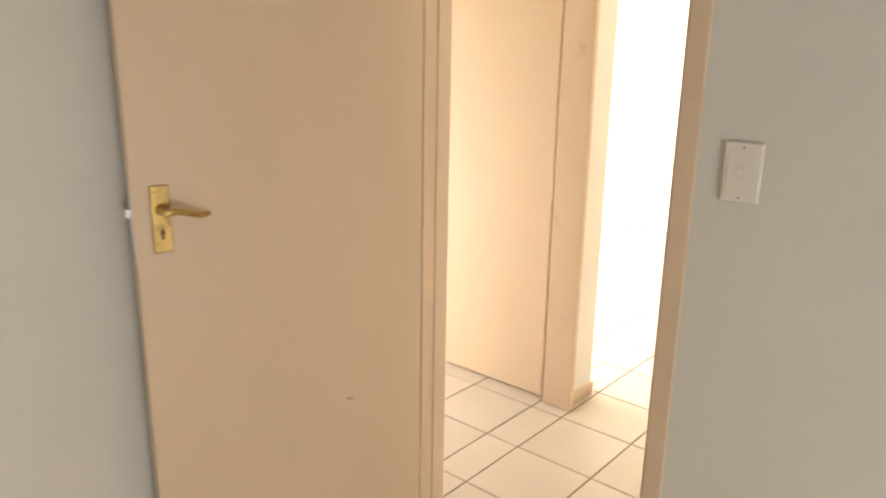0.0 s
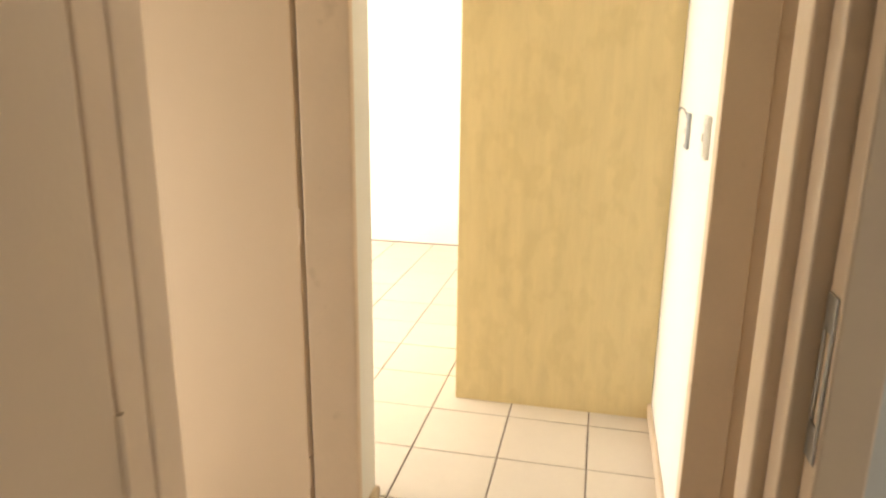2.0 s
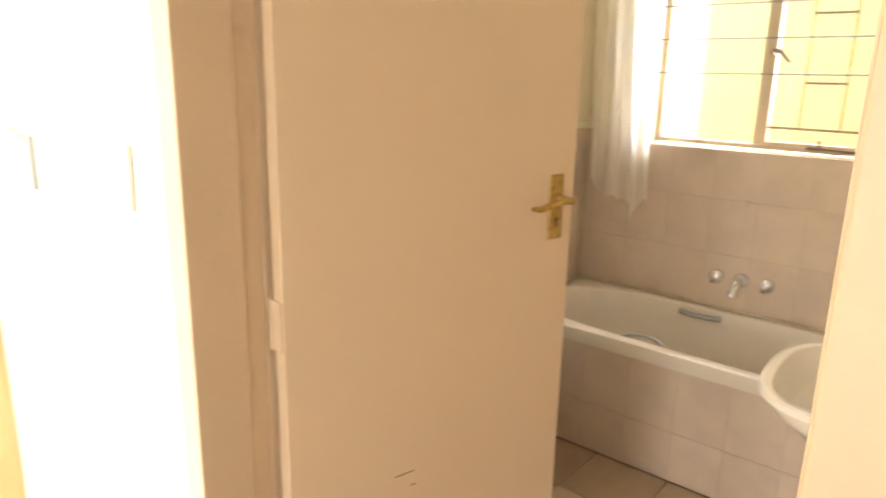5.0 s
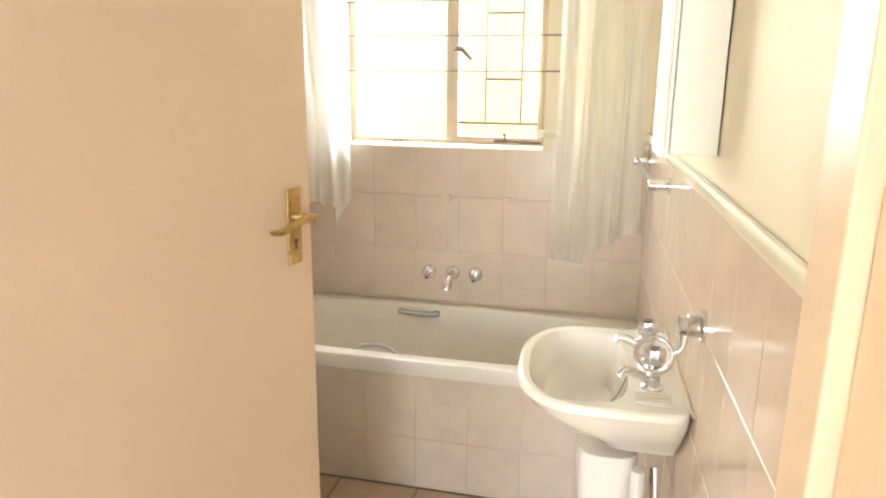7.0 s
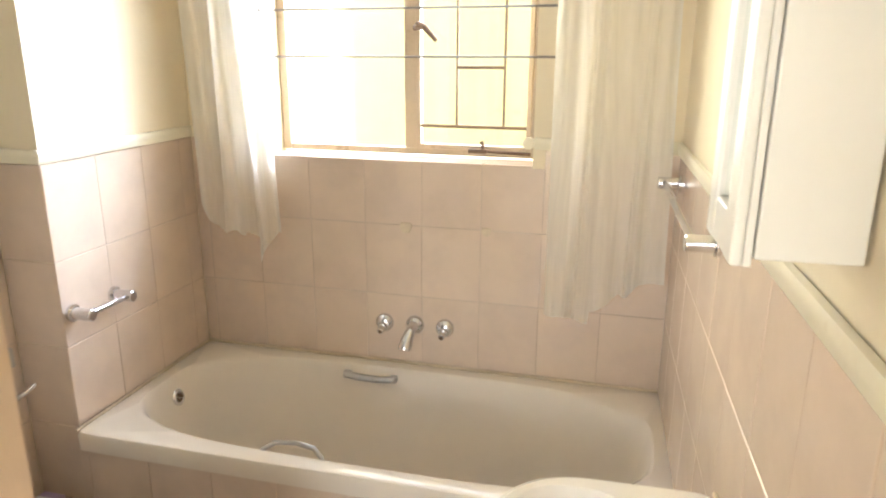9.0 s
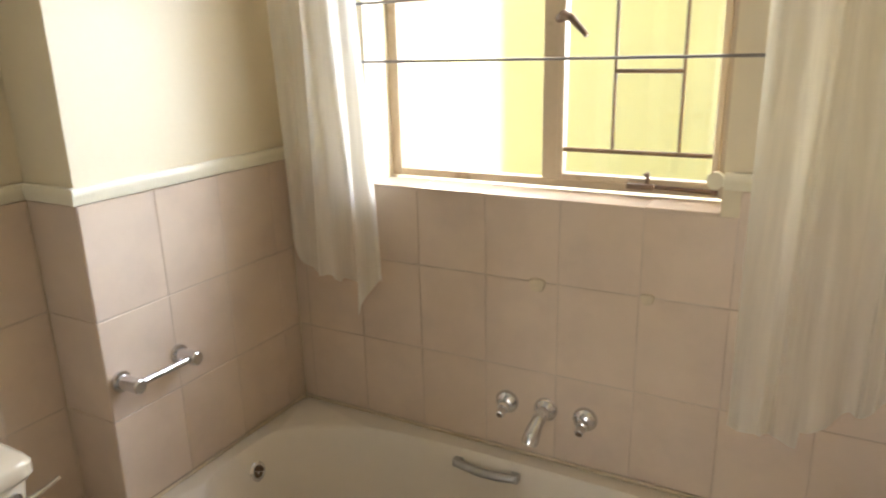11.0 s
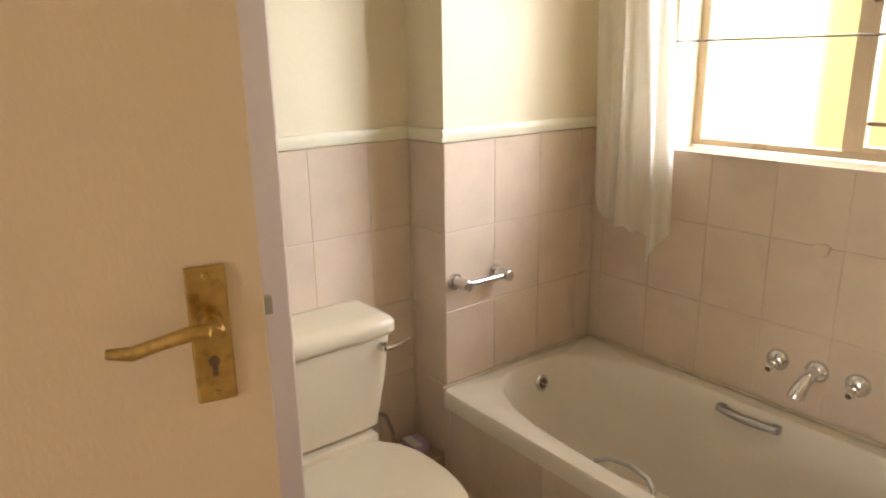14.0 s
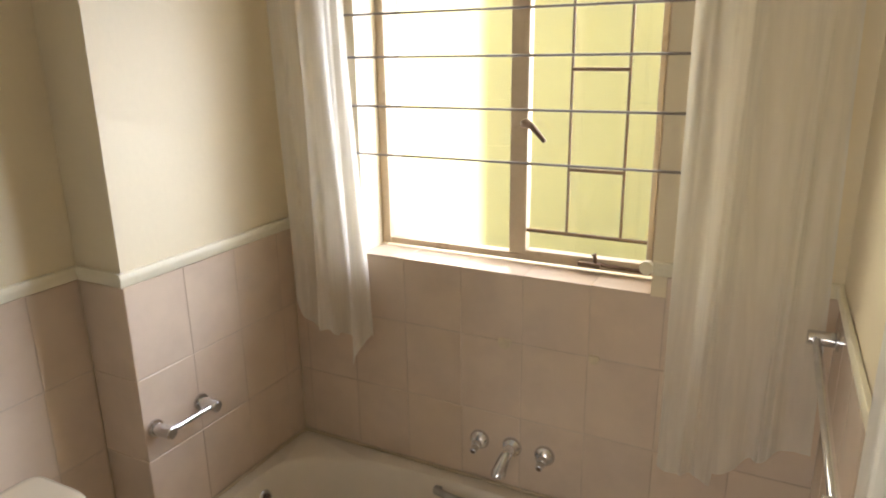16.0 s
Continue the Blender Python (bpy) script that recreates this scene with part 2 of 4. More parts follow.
def tube(points, radius, sides=12, bm=None):
    """A round bar along points; radius is one number or one for each point."""
    bm = bm or bmesh.new()
    pts = [Vector(p) for p in points]
    rs = radius if isinstance(radius, (list, tuple)) else [radius] * len(pts)
    rings, up = [], None
    for i, p in enumerate(pts):
        d = (pts[min(i + 1, len(pts) - 1)] - pts[max(i - 1, 0)]).normalized()
        if up is None or abs(up.dot(d)) > 0.99:
            up = Vector((0, 0, 1)) if abs(d.z) < 0.9 else Vector((1, 0, 0))
        a = d.cross(up).normalized()
        b = a.cross(d).normalized()
        up = b
        rings.append([bm.verts.new(p + rs[i] * (math.cos(2 * math.pi * k / sides) * a + math.sin(2 * math.pi * k / sides) * b)) for k in range(sides)])
    for r0, r1 in zip(rings, rings[1:]):
        for k in range(sides):
            bm.faces.new((r0[k], r0[(k + 1) % sides], r1[(k + 1) % sides], r1[k]))
    bm.faces.new(rings[0])
    bm.faces.new(rings[-1])
    return bm


def lathe(profile, origin, axis, sides=24, bm=None):
    """Turns (distance along the axis, radius) pairs about an axis."""
    o, d = Vector(origin), Vector(axis).normalized()
    a = d.cross(Vector((0, 0, 1)) if abs(d.z) < 0.9 else Vector((1, 0, 0))).normalized()
    b = a.cross(d)
    bm = bm or bmesh.new()
    rings = [[bm.verts.new(o + d * h + r * (math.cos(2 * math.pi * k / sides) * a + math.sin(2 * math.pi * k / sides) * b)) for k in range(sides)] for h, r in profile]
    for r0, r1 in zip(rings, rings[1:]):
        for k in range(sides):
            bm.faces.new((r0[k], r0[(k + 1) % sides], r1[(k + 1) % sides], r1[k]))
    bm.faces.new(rings[0])
    bm.faces.new(rings[-1])
    return bm


def oval(cx, cy, hx, hy, n, z, count=64, back=None):
    """A ring of points on a rounded outline; back: how far it squares off towards +x."""
    out = []
    for k in range(count):
        t = 2 * math.pi * k / count
        c, s = math.cos(t), math.sin(t)
        e = back if back and c > 0 else n
        out.append((cx + hx * math.copysign(abs(c) ** (2 / e), c), cy + hy * math.copysign(abs(s) ** (2 / e), s), z))
    return out


def loft(rings, close=(True, True), bm=None):
    bm = bm or bmesh.new()
    vs = [[bm.verts.new(p) for p in r] for r in rings]
    for r0, r1 in zip(vs, vs[1:]):
        for k in range(len(r0)):
            bm.faces.new((r0[k], r0[(k + 1) % len(r0)], r1[(k + 1) % len(r0)], r1[k]))
    if close[0]:
        bm.faces.new(vs[0])
    if close[1]:
        bm.faces.new(vs[-1])
    return bm


# ---- sizes of the plan ----
W = 1.585       # east wall of the bathroom
BX = -0.165     # wall behind the toilet
BY = -0.64      # face of the boxed-out pier
RIM = 0.505     # rim of the bath
SILL = 1.18
DADO = 1.235    # underside of the dado moulding
TW, TH = 0.19, 0.2375
H = 2.55
WX0, WX1, WZ1 = 0.28, 1.145, 2.16    # window opening

EAST = Matrix.Translation((W, -0.75, 0)) @ Matrix.Rotation(radians(1.9), 4, "Z") @ Matrix.Translation((-W, 0.75, 0))


def east(ob):
    """Turns what stands on the east wall of the bathroom with that wall, which is a little out of square."""
    ob.matrix_basis = EAST @ ob.matrix_basis
    return ob


# ---- large structure ----
setting("ground", bx(-60, -60, -0.35, 60, 60, -0.12), EARTH)
floor = setting("floor", bx(-3.25, -7.0, -0.12, 5.6, 0.15, -0.003), FLOOR_GROUT)
setting("ceiling", boxes([(-3.4, -7.2, H, 0.62, -5.9, H + 0.12), (-3.4, -5.9, H, 5.75, 0.3, H + 0.12)]), CEIL)
# bathroom
wall_north = setting("wall_north", boxes([(BX - 0.12, 0.003, 0, WX0, 0.25, H), (WX1, 0.003, 0, 1.698, 0.25, H), (WX0, 0.003, 0, WX1, 0.25, SILL), (WX0, 0.003, WZ1, WX1, 0.25, H)]), PLASTER)
wall_pier = setting("wall_pier", bx(BX - 0.12, BY + 0.003, 0, -0.003, 0.0028, H), PLASTER)
wall_west = setting("wall_west", bx(BX - 0.12, -2.3, 0, BX - 0.003, BY + 0.0028, H), PLASTER)
wall_east = setting("wall_east", bx(W + 0.003, -2.3, 0, W + 0.06, 0.06, H), PLASTER)
east(wall_east)
# lobby side of the bathroom wall, with the doorway in it
setting("wall_lobby_north", boxes([(-3.25, -2.41, 0, 0.555, -2.302, H), (1.59, -2.44, 0, 1.7, -2.302, H), (0.555, -2.41, 2.06, 1.59, -2.302, H)]), PLASTER_LIV)
setting("wall_bedroom_west", boxes([(1.7, -2.465, 0, 1.812, 0.25, H), (1.7, -5.9, 0, 1.812, -3.265, H), (1.7, -3.265, 2.06, 1.812, -2.465, H)]), PLASTER_BED)
setting("wall_bedroom_south", bx(1.814, -3.62, 0, 5.6, -3.5, H), PLASTER_BED)
setting("wall_bedroom_north", boxes([(1.814, 0.05, 0, 2.9, 0.2, H), (4.5, 0.05, 0, 5.6, 0.2, H), (2.9, 0.05, 0, 4.5, 0.2, 0.05), (2.9, 0.05, 2.15, 4.5, 0.2, H)]), PLASTER_BED)
setting("wall_bedroom_east", bx(5.6, -3.62, 0, 5.72, 0.2, H), PLASTER_BED)
# the wall with the shut door, and the living room beyond
setting("wall_lobby_west", boxes([(0.42, -3.515, 0, 0.618, -3.385, H), (0.36, -7.0, 0, 0.618, -4.36, H), (0.36, -4.36, 2.06, 0.618, -3.515, H)]), PLASTER_LIV)
# Unseen end wall; its opening is invented for the fill lamp and sun
setting("wall_passage_south", boxes([(0.62, -5.9, 0, 0.78, -5.78, H), (1.58, -5.9, 0, 1.698, -5.78, H), (0.78, -5.9, 0, 1.58, -5.78, 0.05), (0.78, -5.9, 2.1, 1.58, -5.78, H)]), PLASTER)
# Unseen wall added behind the shut door, so that its gap stays dark
setting("wall_gap_blocker", bx(0.32, -4.4, 0, 0.358, -3.517, H), PLASTER)
setting("wall_living_west", bx(-3.4, -7.0, 0, -3.25, -2.302, H), PLASTER_LIV)
setting("wall_living_south", boxes([(-3.4, -7.15, 0, -2.0, -7.0, H), (0.4, -7.15, 0, 0.618, -7.0, H), (-2.0, -7.15, 0, 0.4, -7.0, 0.5), (-2.0, -7.15, 2.25, 0.4, -7.0, H)]), PLASTER_LIV)
# outside: the neighbouring yellow wall
setting("wall_outdoor", bx(-9, 2.6, -0.12, 9, 2.85, 4.6), YELLOW)
# Unseen block above the roof, added to shade the yellow wall's right part
setting("wall_shade_block", bx(-1.58, -0.3, H + 0.121, 7, 0.25, 7.5), PLASTER_BED)

# ---- skirtings and dado ----
def moulding(name, p0, p1, out, z0, height, depth, material):
    """A rounded moulding from p0 to p1 along a wall; out: the way it stands off."""
    prof = [(0, 0), (0.55, 0), (0.8, 0.12), (0.78, 0.3), (1.0, 0.45), (1.0, 0.75), (0.8, 0.95), (0.35, 1.0), (0, 1.0)]
    a, b, o = Vector((*p0, 0)), Vector((*p1, 0)), Vector((*out, 0))
    ring = lambda q: [tuple(q + o * u * depth + Vector((0, 0, z0 + v * height))) for u, v in prof]
    return setting(name, loft([ring(a), ring(b)]), material, smooth=True)


D = 0.011
moulding("trim_dado", (-0.001, 0), (WX0 - 0.022, 0), (0, -1), DADO + 0.002, 0.036, D, TRIM)
moulding("trim_dado", (WX1 + 0.004, 0), (W, 0), (0, -1), DADO + 0.002, 0.036, D, TRIM)
moulding("trim_dado", (0, -D), (0, BY - D), (1, 0), DADO + 0.002, 0.036, D, TRIM)
moulding("trim_dado", (BX + D, BY), (0, BY), (0, -1), DADO + 0.002, 0.036, D, TRIM)
moulding("trim_dado", (BX, BY), (BX, -2.3), (1, 0), DADO + 0.002, 0.036, D, TRIM)
east(moulding("trim_dado", (W, -D), (W, -2.3), (-1, 0), DADO + 0.002, 0.036, D, TRIM))
moulding("baseboard", (-0.43, -2.412), (0.535, -2.412), (0, -1), 0, 0.075, 0.014, SKIRT)
moulding("baseboard", (0.612, -3.383), (0.418, -3.383), (0, 1), 0, 0.07, 0.014, SKIRT)
moulding("baseboard", (1.814, -3.498), (5.6, -3.498), (0, 1), 0, 0.075, 0.014, SKIRT)


# ---- doors ----
def rect_u(x0, x1, y0, y1, top, width):
    return [(x0, y0, 0, x0 + width, y1, top), (x1 - width, y0, 0, x1, y1, top), (x0 + width, y0, top - width, x1 - width, y1, top)]


def lever_handle(parent, at, side, way):
    """A brass lever on a long plate; side: +1 or -1 across the leaf; way: towards which end the lever points."""
    x, y, z = at
    plate = local("handle_plate", bx(x - 0.021, y, z - 0.078, x + 0.021, y + side * 0.006, z + 0.078, 0.0022), BRASS, parent, "brass handle plate with keyhole")
    hub = lathe([(0, 0.013), (0.008, 0.012), (0.012, 0.009), (0.044, 0.008), (0.05, 0.0095), (0.054, 0.006)], (x, y + side * 0.006, z + 0.022), (0, side, 0), 16)
    yy = y + side * 0.05
    tube([(x, yy, z + 0.022), (x + way * 0.022, yy + side * 0.002, z + 0.024), (x + way * 0.052, yy - side * 0.006, z + 0.016), (x + way * 0.08, yy - side * 0.016, z + 0.006), (x + way * 0.103, yy - side * 0.02, z + 0.009)],
         [0.0085, 0.008, 0.007, 0.0075, 0.005], 10, hub)
    lever = local("lever", hub, BRASS, parent, "curved brass door lever", True)
    key = lathe([(0, 0.006), (0.001, 0.006)], (x, y + side * 0.0063, z - 0.03), (0, side, 0), 12)
    quad_box(key, x - 0.003, y + min(0, side * 0.0075), z - 0.047, x + 0.003, y + max(0, side * 0.0075), z - 0.03)
    local("keyhole", key, MARK, parent)
    for dz in (-0.068, 0.068):
        local("screw", lathe([(0, 0.004), (0.0015, 0.003)], (x, y + side * 0.006, z + dz), (0, side, 0), 10), BRASS, parent)
    return plate, lever


def door_leaf(name, hinge, angle, length, label, handle_z, faces=(1, -1), latch=True):
    """A flush door on its hinge line; it runs along its own x."""
    d = thing(name, Matrix.Translation((*hinge, 0)) @ Matrix.Rotation(radians(angle), 4, "Z"), label, "door")
    local("leaf", bx(0.003, -0.02, 0.008, length, 0.02, 2.02, 0.0025), DOOR_PAINT, d)
    for s in faces:
        lever_handle(d, (length - 0.06, 0.02 * s, handle_z), s, -1)
    for z in (0.22, 1.02, 1.8):
        h = bx(-0.003, -0.018, z - 0.05, 0.0028, 0.016, z + 0.05, 0.001)
        tube([(0.0, 0.022, z - 0.052), (0.0, 0.022, z + 0.052)], 0.0055, 10, h)
        local("hinge", h, FRAME_PAINT, d)
    if latch:
        l = bx(length, -0.011, handle_z - 0.09, length + 0.0015, 0.011, handle_z + 0.06)
        quad_box(l, length, -0.006, handle_z + 0.006, length + 0.011, 0.006, handle_z + 0.026)
        local("latch", l, STEEL, d, "worn steel lock face and latch bolt")
    return d


# bathroom: a pressed frame with a rebate, leaf standing open into the room
bath_frame = thing("door_frame", (1.07, -2.36, 0), "pinkish cream painted door frame of the bathroom doorway", "door frame")
part("outer_frame", boxes([(0.533, -2.418, 0, 0.592, -2.306, 2.1), (1.545, -2.49, 0, 1.605, -2.412, 2.1), (0.592, -2.418, 2.048, 1.545, -2.34, 2.1)], 0.004), FRAME_PAINT, bath_frame)
part("rebate", boxes([(0.534, -2.3058, 0, 0.583, -2.262, 2.099), (0.534, -2.2618, 0, 0.584, -2.232, 2.09), (1.53, -2.4118, 0, 1.6, -2.345, 2.099), (0.592, -2.3398, 2.06, 1.53, -2.303, 2.099)], 0.003), FRAME_PAINT, bath_frame)
for z in (0.93, 1.05):
    part("screw", lathe([(0, 0.004), (0.002, 0.003)], (1.545, -2.455, z + 0.13), (-1, 0, 0), 10), MARK, bath_frame)
bath_door = door_leaf("bathroom_door", (0.617, -2.26), 77.6, 0.76, "flush peach-cream door standing open into the bathroom", 1.18)
for u, z, w in ((0.25, 0.62, 0.05), (0.29, 0.585, 0.015)):
    local("scratch", bx(u, -0.0206, z, u + w, -0.0198, z + 0.002), MARK, bath_door)

# bedroom: frame in the wall and the leaf swung back to the side wall
bed_frame = thing("door_frame", (1.775, -2.85, 0), "peach painted door frame of the bedroom doorway", "door frame")
part("outer_frame", boxes([(1.682, -3.3, 0, 1.74, -3.236, 2.1), (1.682, -2.53, 0, 1.74, -2.447, 2.1), (1.682, -3.236, 2.05, 1.74, -2.53, 2.1)], 0.004), FRAME_PAINT, bed_frame)
part("rebate", boxes([(1.7402, -3.3, 0, 1.792, -3.24, 2.099), (1.7402, -2.515, 0, 1.784, -2.45, 2.099), (1.7845, -2.496, 0, 1.82, -2.452, 2.099), (1.7402, -3.24, 2.07, 1.792, -2.515, 2.099)], 0.003), FRAME_PAINT, bed_frame)
SKX = 1.79
strike = boxes([(SKX, -2.4988, 1.12, SKX + 0.025, -2.4962, 1.155), (SKX, -2.4988, 1.245, SKX + 0.025, -2.4962, 1.28), (SKX, -2.4988, 1.155, SKX + 0.0055, -2.4962, 1.245), (SKX + 0.0195, -2.4988, 1.155, SKX + 0.025, -2.4962, 1.245)], 0.0008)
part("strike_plate", strike, STEEL, bed_frame, "worn steel strike plate in the jamb")
bed_door = door_leaf("bedroom_door", (1.797, -3.253), -13.6, 0.777, "flush peach-cream bedroom door swung open against the wall", 1.18)
for u, z, w in ((0.235, 0.6, 0.018), (0.245, 0.604, 0.012)):
    local("scratch", bx(u, 0.0198, z, u + w, 0.0206, z + 0.002), MARK, bed_door)

# the shut door across the lobby
shut_frame = thing("door_frame", (0.64, -3.95, 0), "cream painted frame around the shut lobby door", "door frame")
part("outer_frame", boxes([(0.6185, -3.508, 0, 0.65, -3.36, 2.1), (0.6185, -4.42, 0, 0.65, -4.345, 2.1), (0.6185, -4.345, 2.045, 0.65, -3.508, 2.1)], 0.005), FRAME_PAINT, shut_frame)
part("stop", boxes([(0.56, -3.57, 0, 0.578, -3.516, 2.09)], 0.002), FRAME_PAINT, shut_frame)
shut_door = door_leaf("closed_door", (0.6, -3.534), -90, 0.8, "flush cream door, shut, in the lobby wall", 1.18, faces=(1,), latch=False)

# ---- lobby fittings ----
side_panel = thing("cupboard", (-0.7, -2.85, 0), "tall maple-coloured melamine cupboard with a plain end panel", "cupboard")
part("end_panel", bx(-0.446, -3.273, 0, -0.43, -2.412, H - 0.002, 0.0015), WOOD, side_panel, "yellow maple-grain end panel")
part("body", bx(-1.03, -3.253, 0.0, -0.4462, -2.414, H - 0.004), WOOD, side_panel)
part("edge_strip", bx(-0.4455, -3.2765, 0, -0.4315, -3.2732, H - 0.003), WOOD, side_panel)


def wall_switch(name, at, turn, label, grey=False, hook=False):
    """A tall switch plate; it faces its own -y."""
    s = thing(name, Matrix.Translation(at) @ Matrix.Rotation(radians(turn), 4, "Z"), label, "switch")
    local("plate", bx(-0.037, -0.012, -0.06, 0.037, 0, 0.06, 0.004), GREY_PLASTIC if grey else PLASTIC, s)
    local("cover", bx(-0.028, -0.0145, -0.042, 0.028, -0.0122, 0.04, 0.001), PLASTIC, s)
    r = bx(-0.007, -0.019, -0.011, 0.007, -0.0147, 0.011, 0.0012)
    local("rocker", r, PLASTIC, s, "small white rocker")
    for z in (-0.05, 0.05):
        local("screw", lathe([(0, 0.003), (0.001, 0.0025)], (0, -0.012, z), (0, -1, 0), 8), GREY_PLASTIC, s)
    if hook:
        local("hook", tube([(0, -0.012, 0.055), (0.0, -0.022, 0.072), (0, -0.034, 0.078), (0, -0.04, 0.066)], 0.003, 8), STEEL, s, "bent wire hook")
    return s


wall_switch("light_switch", (1.8125, -2.357, 1.331), 90, "white light switch plate on the bedroom wall beside the doorway")
wall_switch("light_switch", (0.385, -2.4105, 1.29), 0, "white light switch plate on the bright lobby wall")
intercom = wall_switch("intercom", (-0.062, -2.4105, 1.273), 0, "grey wall handset with a hook on the lobby wall", True, True)
tagged(intercom, category="intercom")

# ---- bathroom window ----
window = thing("window", (0.71, 0.13, SILL), "beige painted steel window, one casement with burglar bars", "window")
FY0, FY1 = 0.115, 0.15
part("window_frame", boxes([(WX0, FY0, SILL + 0.012, WX0 + 0.028, FY1, WZ1), (WX1 - 0.022, FY0, SILL + 0.012, WX1, FY1, WZ1), (WX0 + 0.028, FY0, SILL + 0.012, WX1 - 0.022, FY1, SILL + 0.032), (WX0 + 0.028, FY0, WZ1 - 0.03, WX1 - 0.022, FY1, WZ1), (0.713, FY0, SILL + 0.032, 0.753, FY1, WZ1 - 0.03)], 0.003), WIN, window)
part("casement", boxes([(0.7535, 0.108, SILL + 0.0325, 0.768, 0.14, WZ1 - 0.031), (1.108, 0.108, SILL + 0.0325, 1.1225, 0.14, WZ1 - 0.031), (0.768, 0.108, SILL + 0.0325, 1.108, 0.14, SILL + 0.047), (0.768, 0.108, WZ1 - 0.046, 1.108, 0.14, WZ1 - 0.031)], 0.002), WIN, window)
for x0, x1 in ((WX0 + 0.028, 0.713), (0.768, 1.108)):
    pane = part("pane", bx(x0, 0.128, SILL + 0.034, x1, 0.132, WZ1 - 0.032), GLASS, window)
    pane.visible_shadow = False
for x in (0.885, 1.035):
    part("burglar_bar", tube([(x, 0.117, 1.285), (x, 0.117, WZ1 - 0.04)], 0.0042, 8), BAR, window)
part("burglar_bar", tube([(0.757, 0.116, 1.285), (1.12, 0.116, 1.285)], 0.0055, 8), BAR, window)
for z in (1.467, 1.732, 1.995):
    part("burglar_bar", tube([(0.885, 0.116, z), (1.035, 0.116, z)], 0.0052, 8), BAR, window)
part("catch", tube([(0.752, 0.112, 1.585), (0.768, 0.09, 1.59), (0.79, 0.075, 1.585), (0.83, 0.07, 1.545)], [0.011, 0.013, 0.009, 0.006], 10), RUST, window, "rusty window catch")
stay = tube([(0.935, 0.098, 1.214), (1.125, 0.102, 1.207)], 0.005, 8)
quad_box(stay, 0.93, 0.085, 1.206, 0.99, 0.115, 1.218)
tube([(0.975, 0.095, 1.215), (0.975, 0.095, 1.233), (0.97, 0.095, 1.243)], [0.006, 0.005, 0.008], 8, stay)
part("stay", stay, RUST, window, "rusty casement stay")
for side, x in ((1, WX0 - 0.014), (-1, WX1 + 0.0)):
    part("reveal_edge", tube([(x + 0.012 * side, 0.004, DADO + 0.02), (x + 0.014 * side, -0.012, DADO + 0.02)], 0.018, 10), TRIM, window)

rods = []
for z in (1.495, 1.632, 1.766, 1.88, 2.01, 2.14):
    r = thing("burglar_rod", (0.72, -0.012, z), "thin dark steel rod across the window recess", "burglar bar", "rods across the bathroom window")
    part("rod", tube([(0.2, -0.012, z), (1.27, -0.012, z + 0.006)], 0.0034, 8), ROD, r)
    for x in (0.2, 1.27):
        part("end_plate", bx(x - 0.008, -0.016, z - 0.006, x + 0.008, 0.0025, z + 0.01), ROD, r)


# ---- curtains ----
def curtain(name, x0, x1, y, ztop, hem, folds, seed, label, lean=0.0):
    """A gathered net curtain; hem gives the height of its lower edge from 0 to 1 across."""
    rnd = random.Random(seed)
    ph = [rnd.uniform(0, 6.3) for _ in range(6)]
    cols, rows = 120, 60
    verts, faces = [], []
    for j in range(rows + 1):
        v = j / rows
        for i in range(cols + 1):
            u = i / cols
            zb = hem(u)
            z = ztop + (zb - ztop) * v
            spread = 0.92 + 0.08 * v
            mid = (x0 + x1) / 2
            amp = 0.014 + 0.02 * v
            wob = 0.55 * math.sin(folds * 6.283 * u + ph[0] + 1.1 * v) + 0.2 * math.sin(folds * 2.13 * 6.283 * u + ph[1] - 1.7 * v) + 0.22 * abs(math.sin(folds * 1.37 * 6.283 * u + ph[1] + 2.1 * v)) + 0.02 * math.sin(folds * 4.7 * 6.283 * u + ph[5] + 0.8 * v) + 0.25 * math.sin(2.2 * 6.283 * u + ph[2] + 2.5 * v)
            x = mid + (u - 0.5) * (x1 - x0) * spread + 0.011 * math.sin(folds * 6.283 * u * 0.7 + ph[3] + 2 * v) + lean * v
            verts.append((x, y + amp * wob + 0.012 * math.sin(5 * v + ph[4]) * v, z + 0.004 * math.sin(40 * u + ph[5]) * v))
    for j in range(rows):
        for i in range(cols):
            a = j * (cols + 1) + i
            faces.append((a, a + 1, a + cols + 2, a + cols + 1))
    me = bpy.data.meshes.new(name)
    me.from_pydata(verts, [], faces)
    me.materials.append(SHEER)
    me.polygons.foreach_set("use_smooth", [True] * len(faces))
    ob = new(name, me)
    return tagged(ob, label, "curtain", "curtains of the bathroom window")


def hem_left(u):
    if u < 0.18:
        z = 1.04 - 0.1 * u / 0.18
    elif u < 0.55:
        z = 0.94 + 0.01 * math.sin(u * 20)
    else:
        z = 0.94 - 0.1 * max(0, 1 - abs(u - 0.76) / 0.2)
    return z + 0.004 * math.sin(43 * u)


def hem_right(u):
    return 0.75 + 0.012 * math.sin(14 * u) if u < 0.42 else 0.79 + 0.17 * (u - 0.42) + 0.01 * math.sin(24 * u)


curtain("curtain", 0.02, 0.305, -0.075, 2.3, hem_left, 3, 3, "sheer cream net curtain with a ragged hem beside the window", 0.04)
curtain("curtain", 1.205, 1.535, -0.085, 2.3, hem_right, 3, 8, "long sheer cream net curtain gathered beside the window")
rail_top = thing("curtain_rod", (0.78, -0.075, 2.31), "white curtain rod above the bathroom window", "curtain rod")
part("rod", tube([(-0.0, -0.08, 2.3), (W + 0.002, -0.08, 2.3)], 0.011, 12), PLASTIC, rail_top)

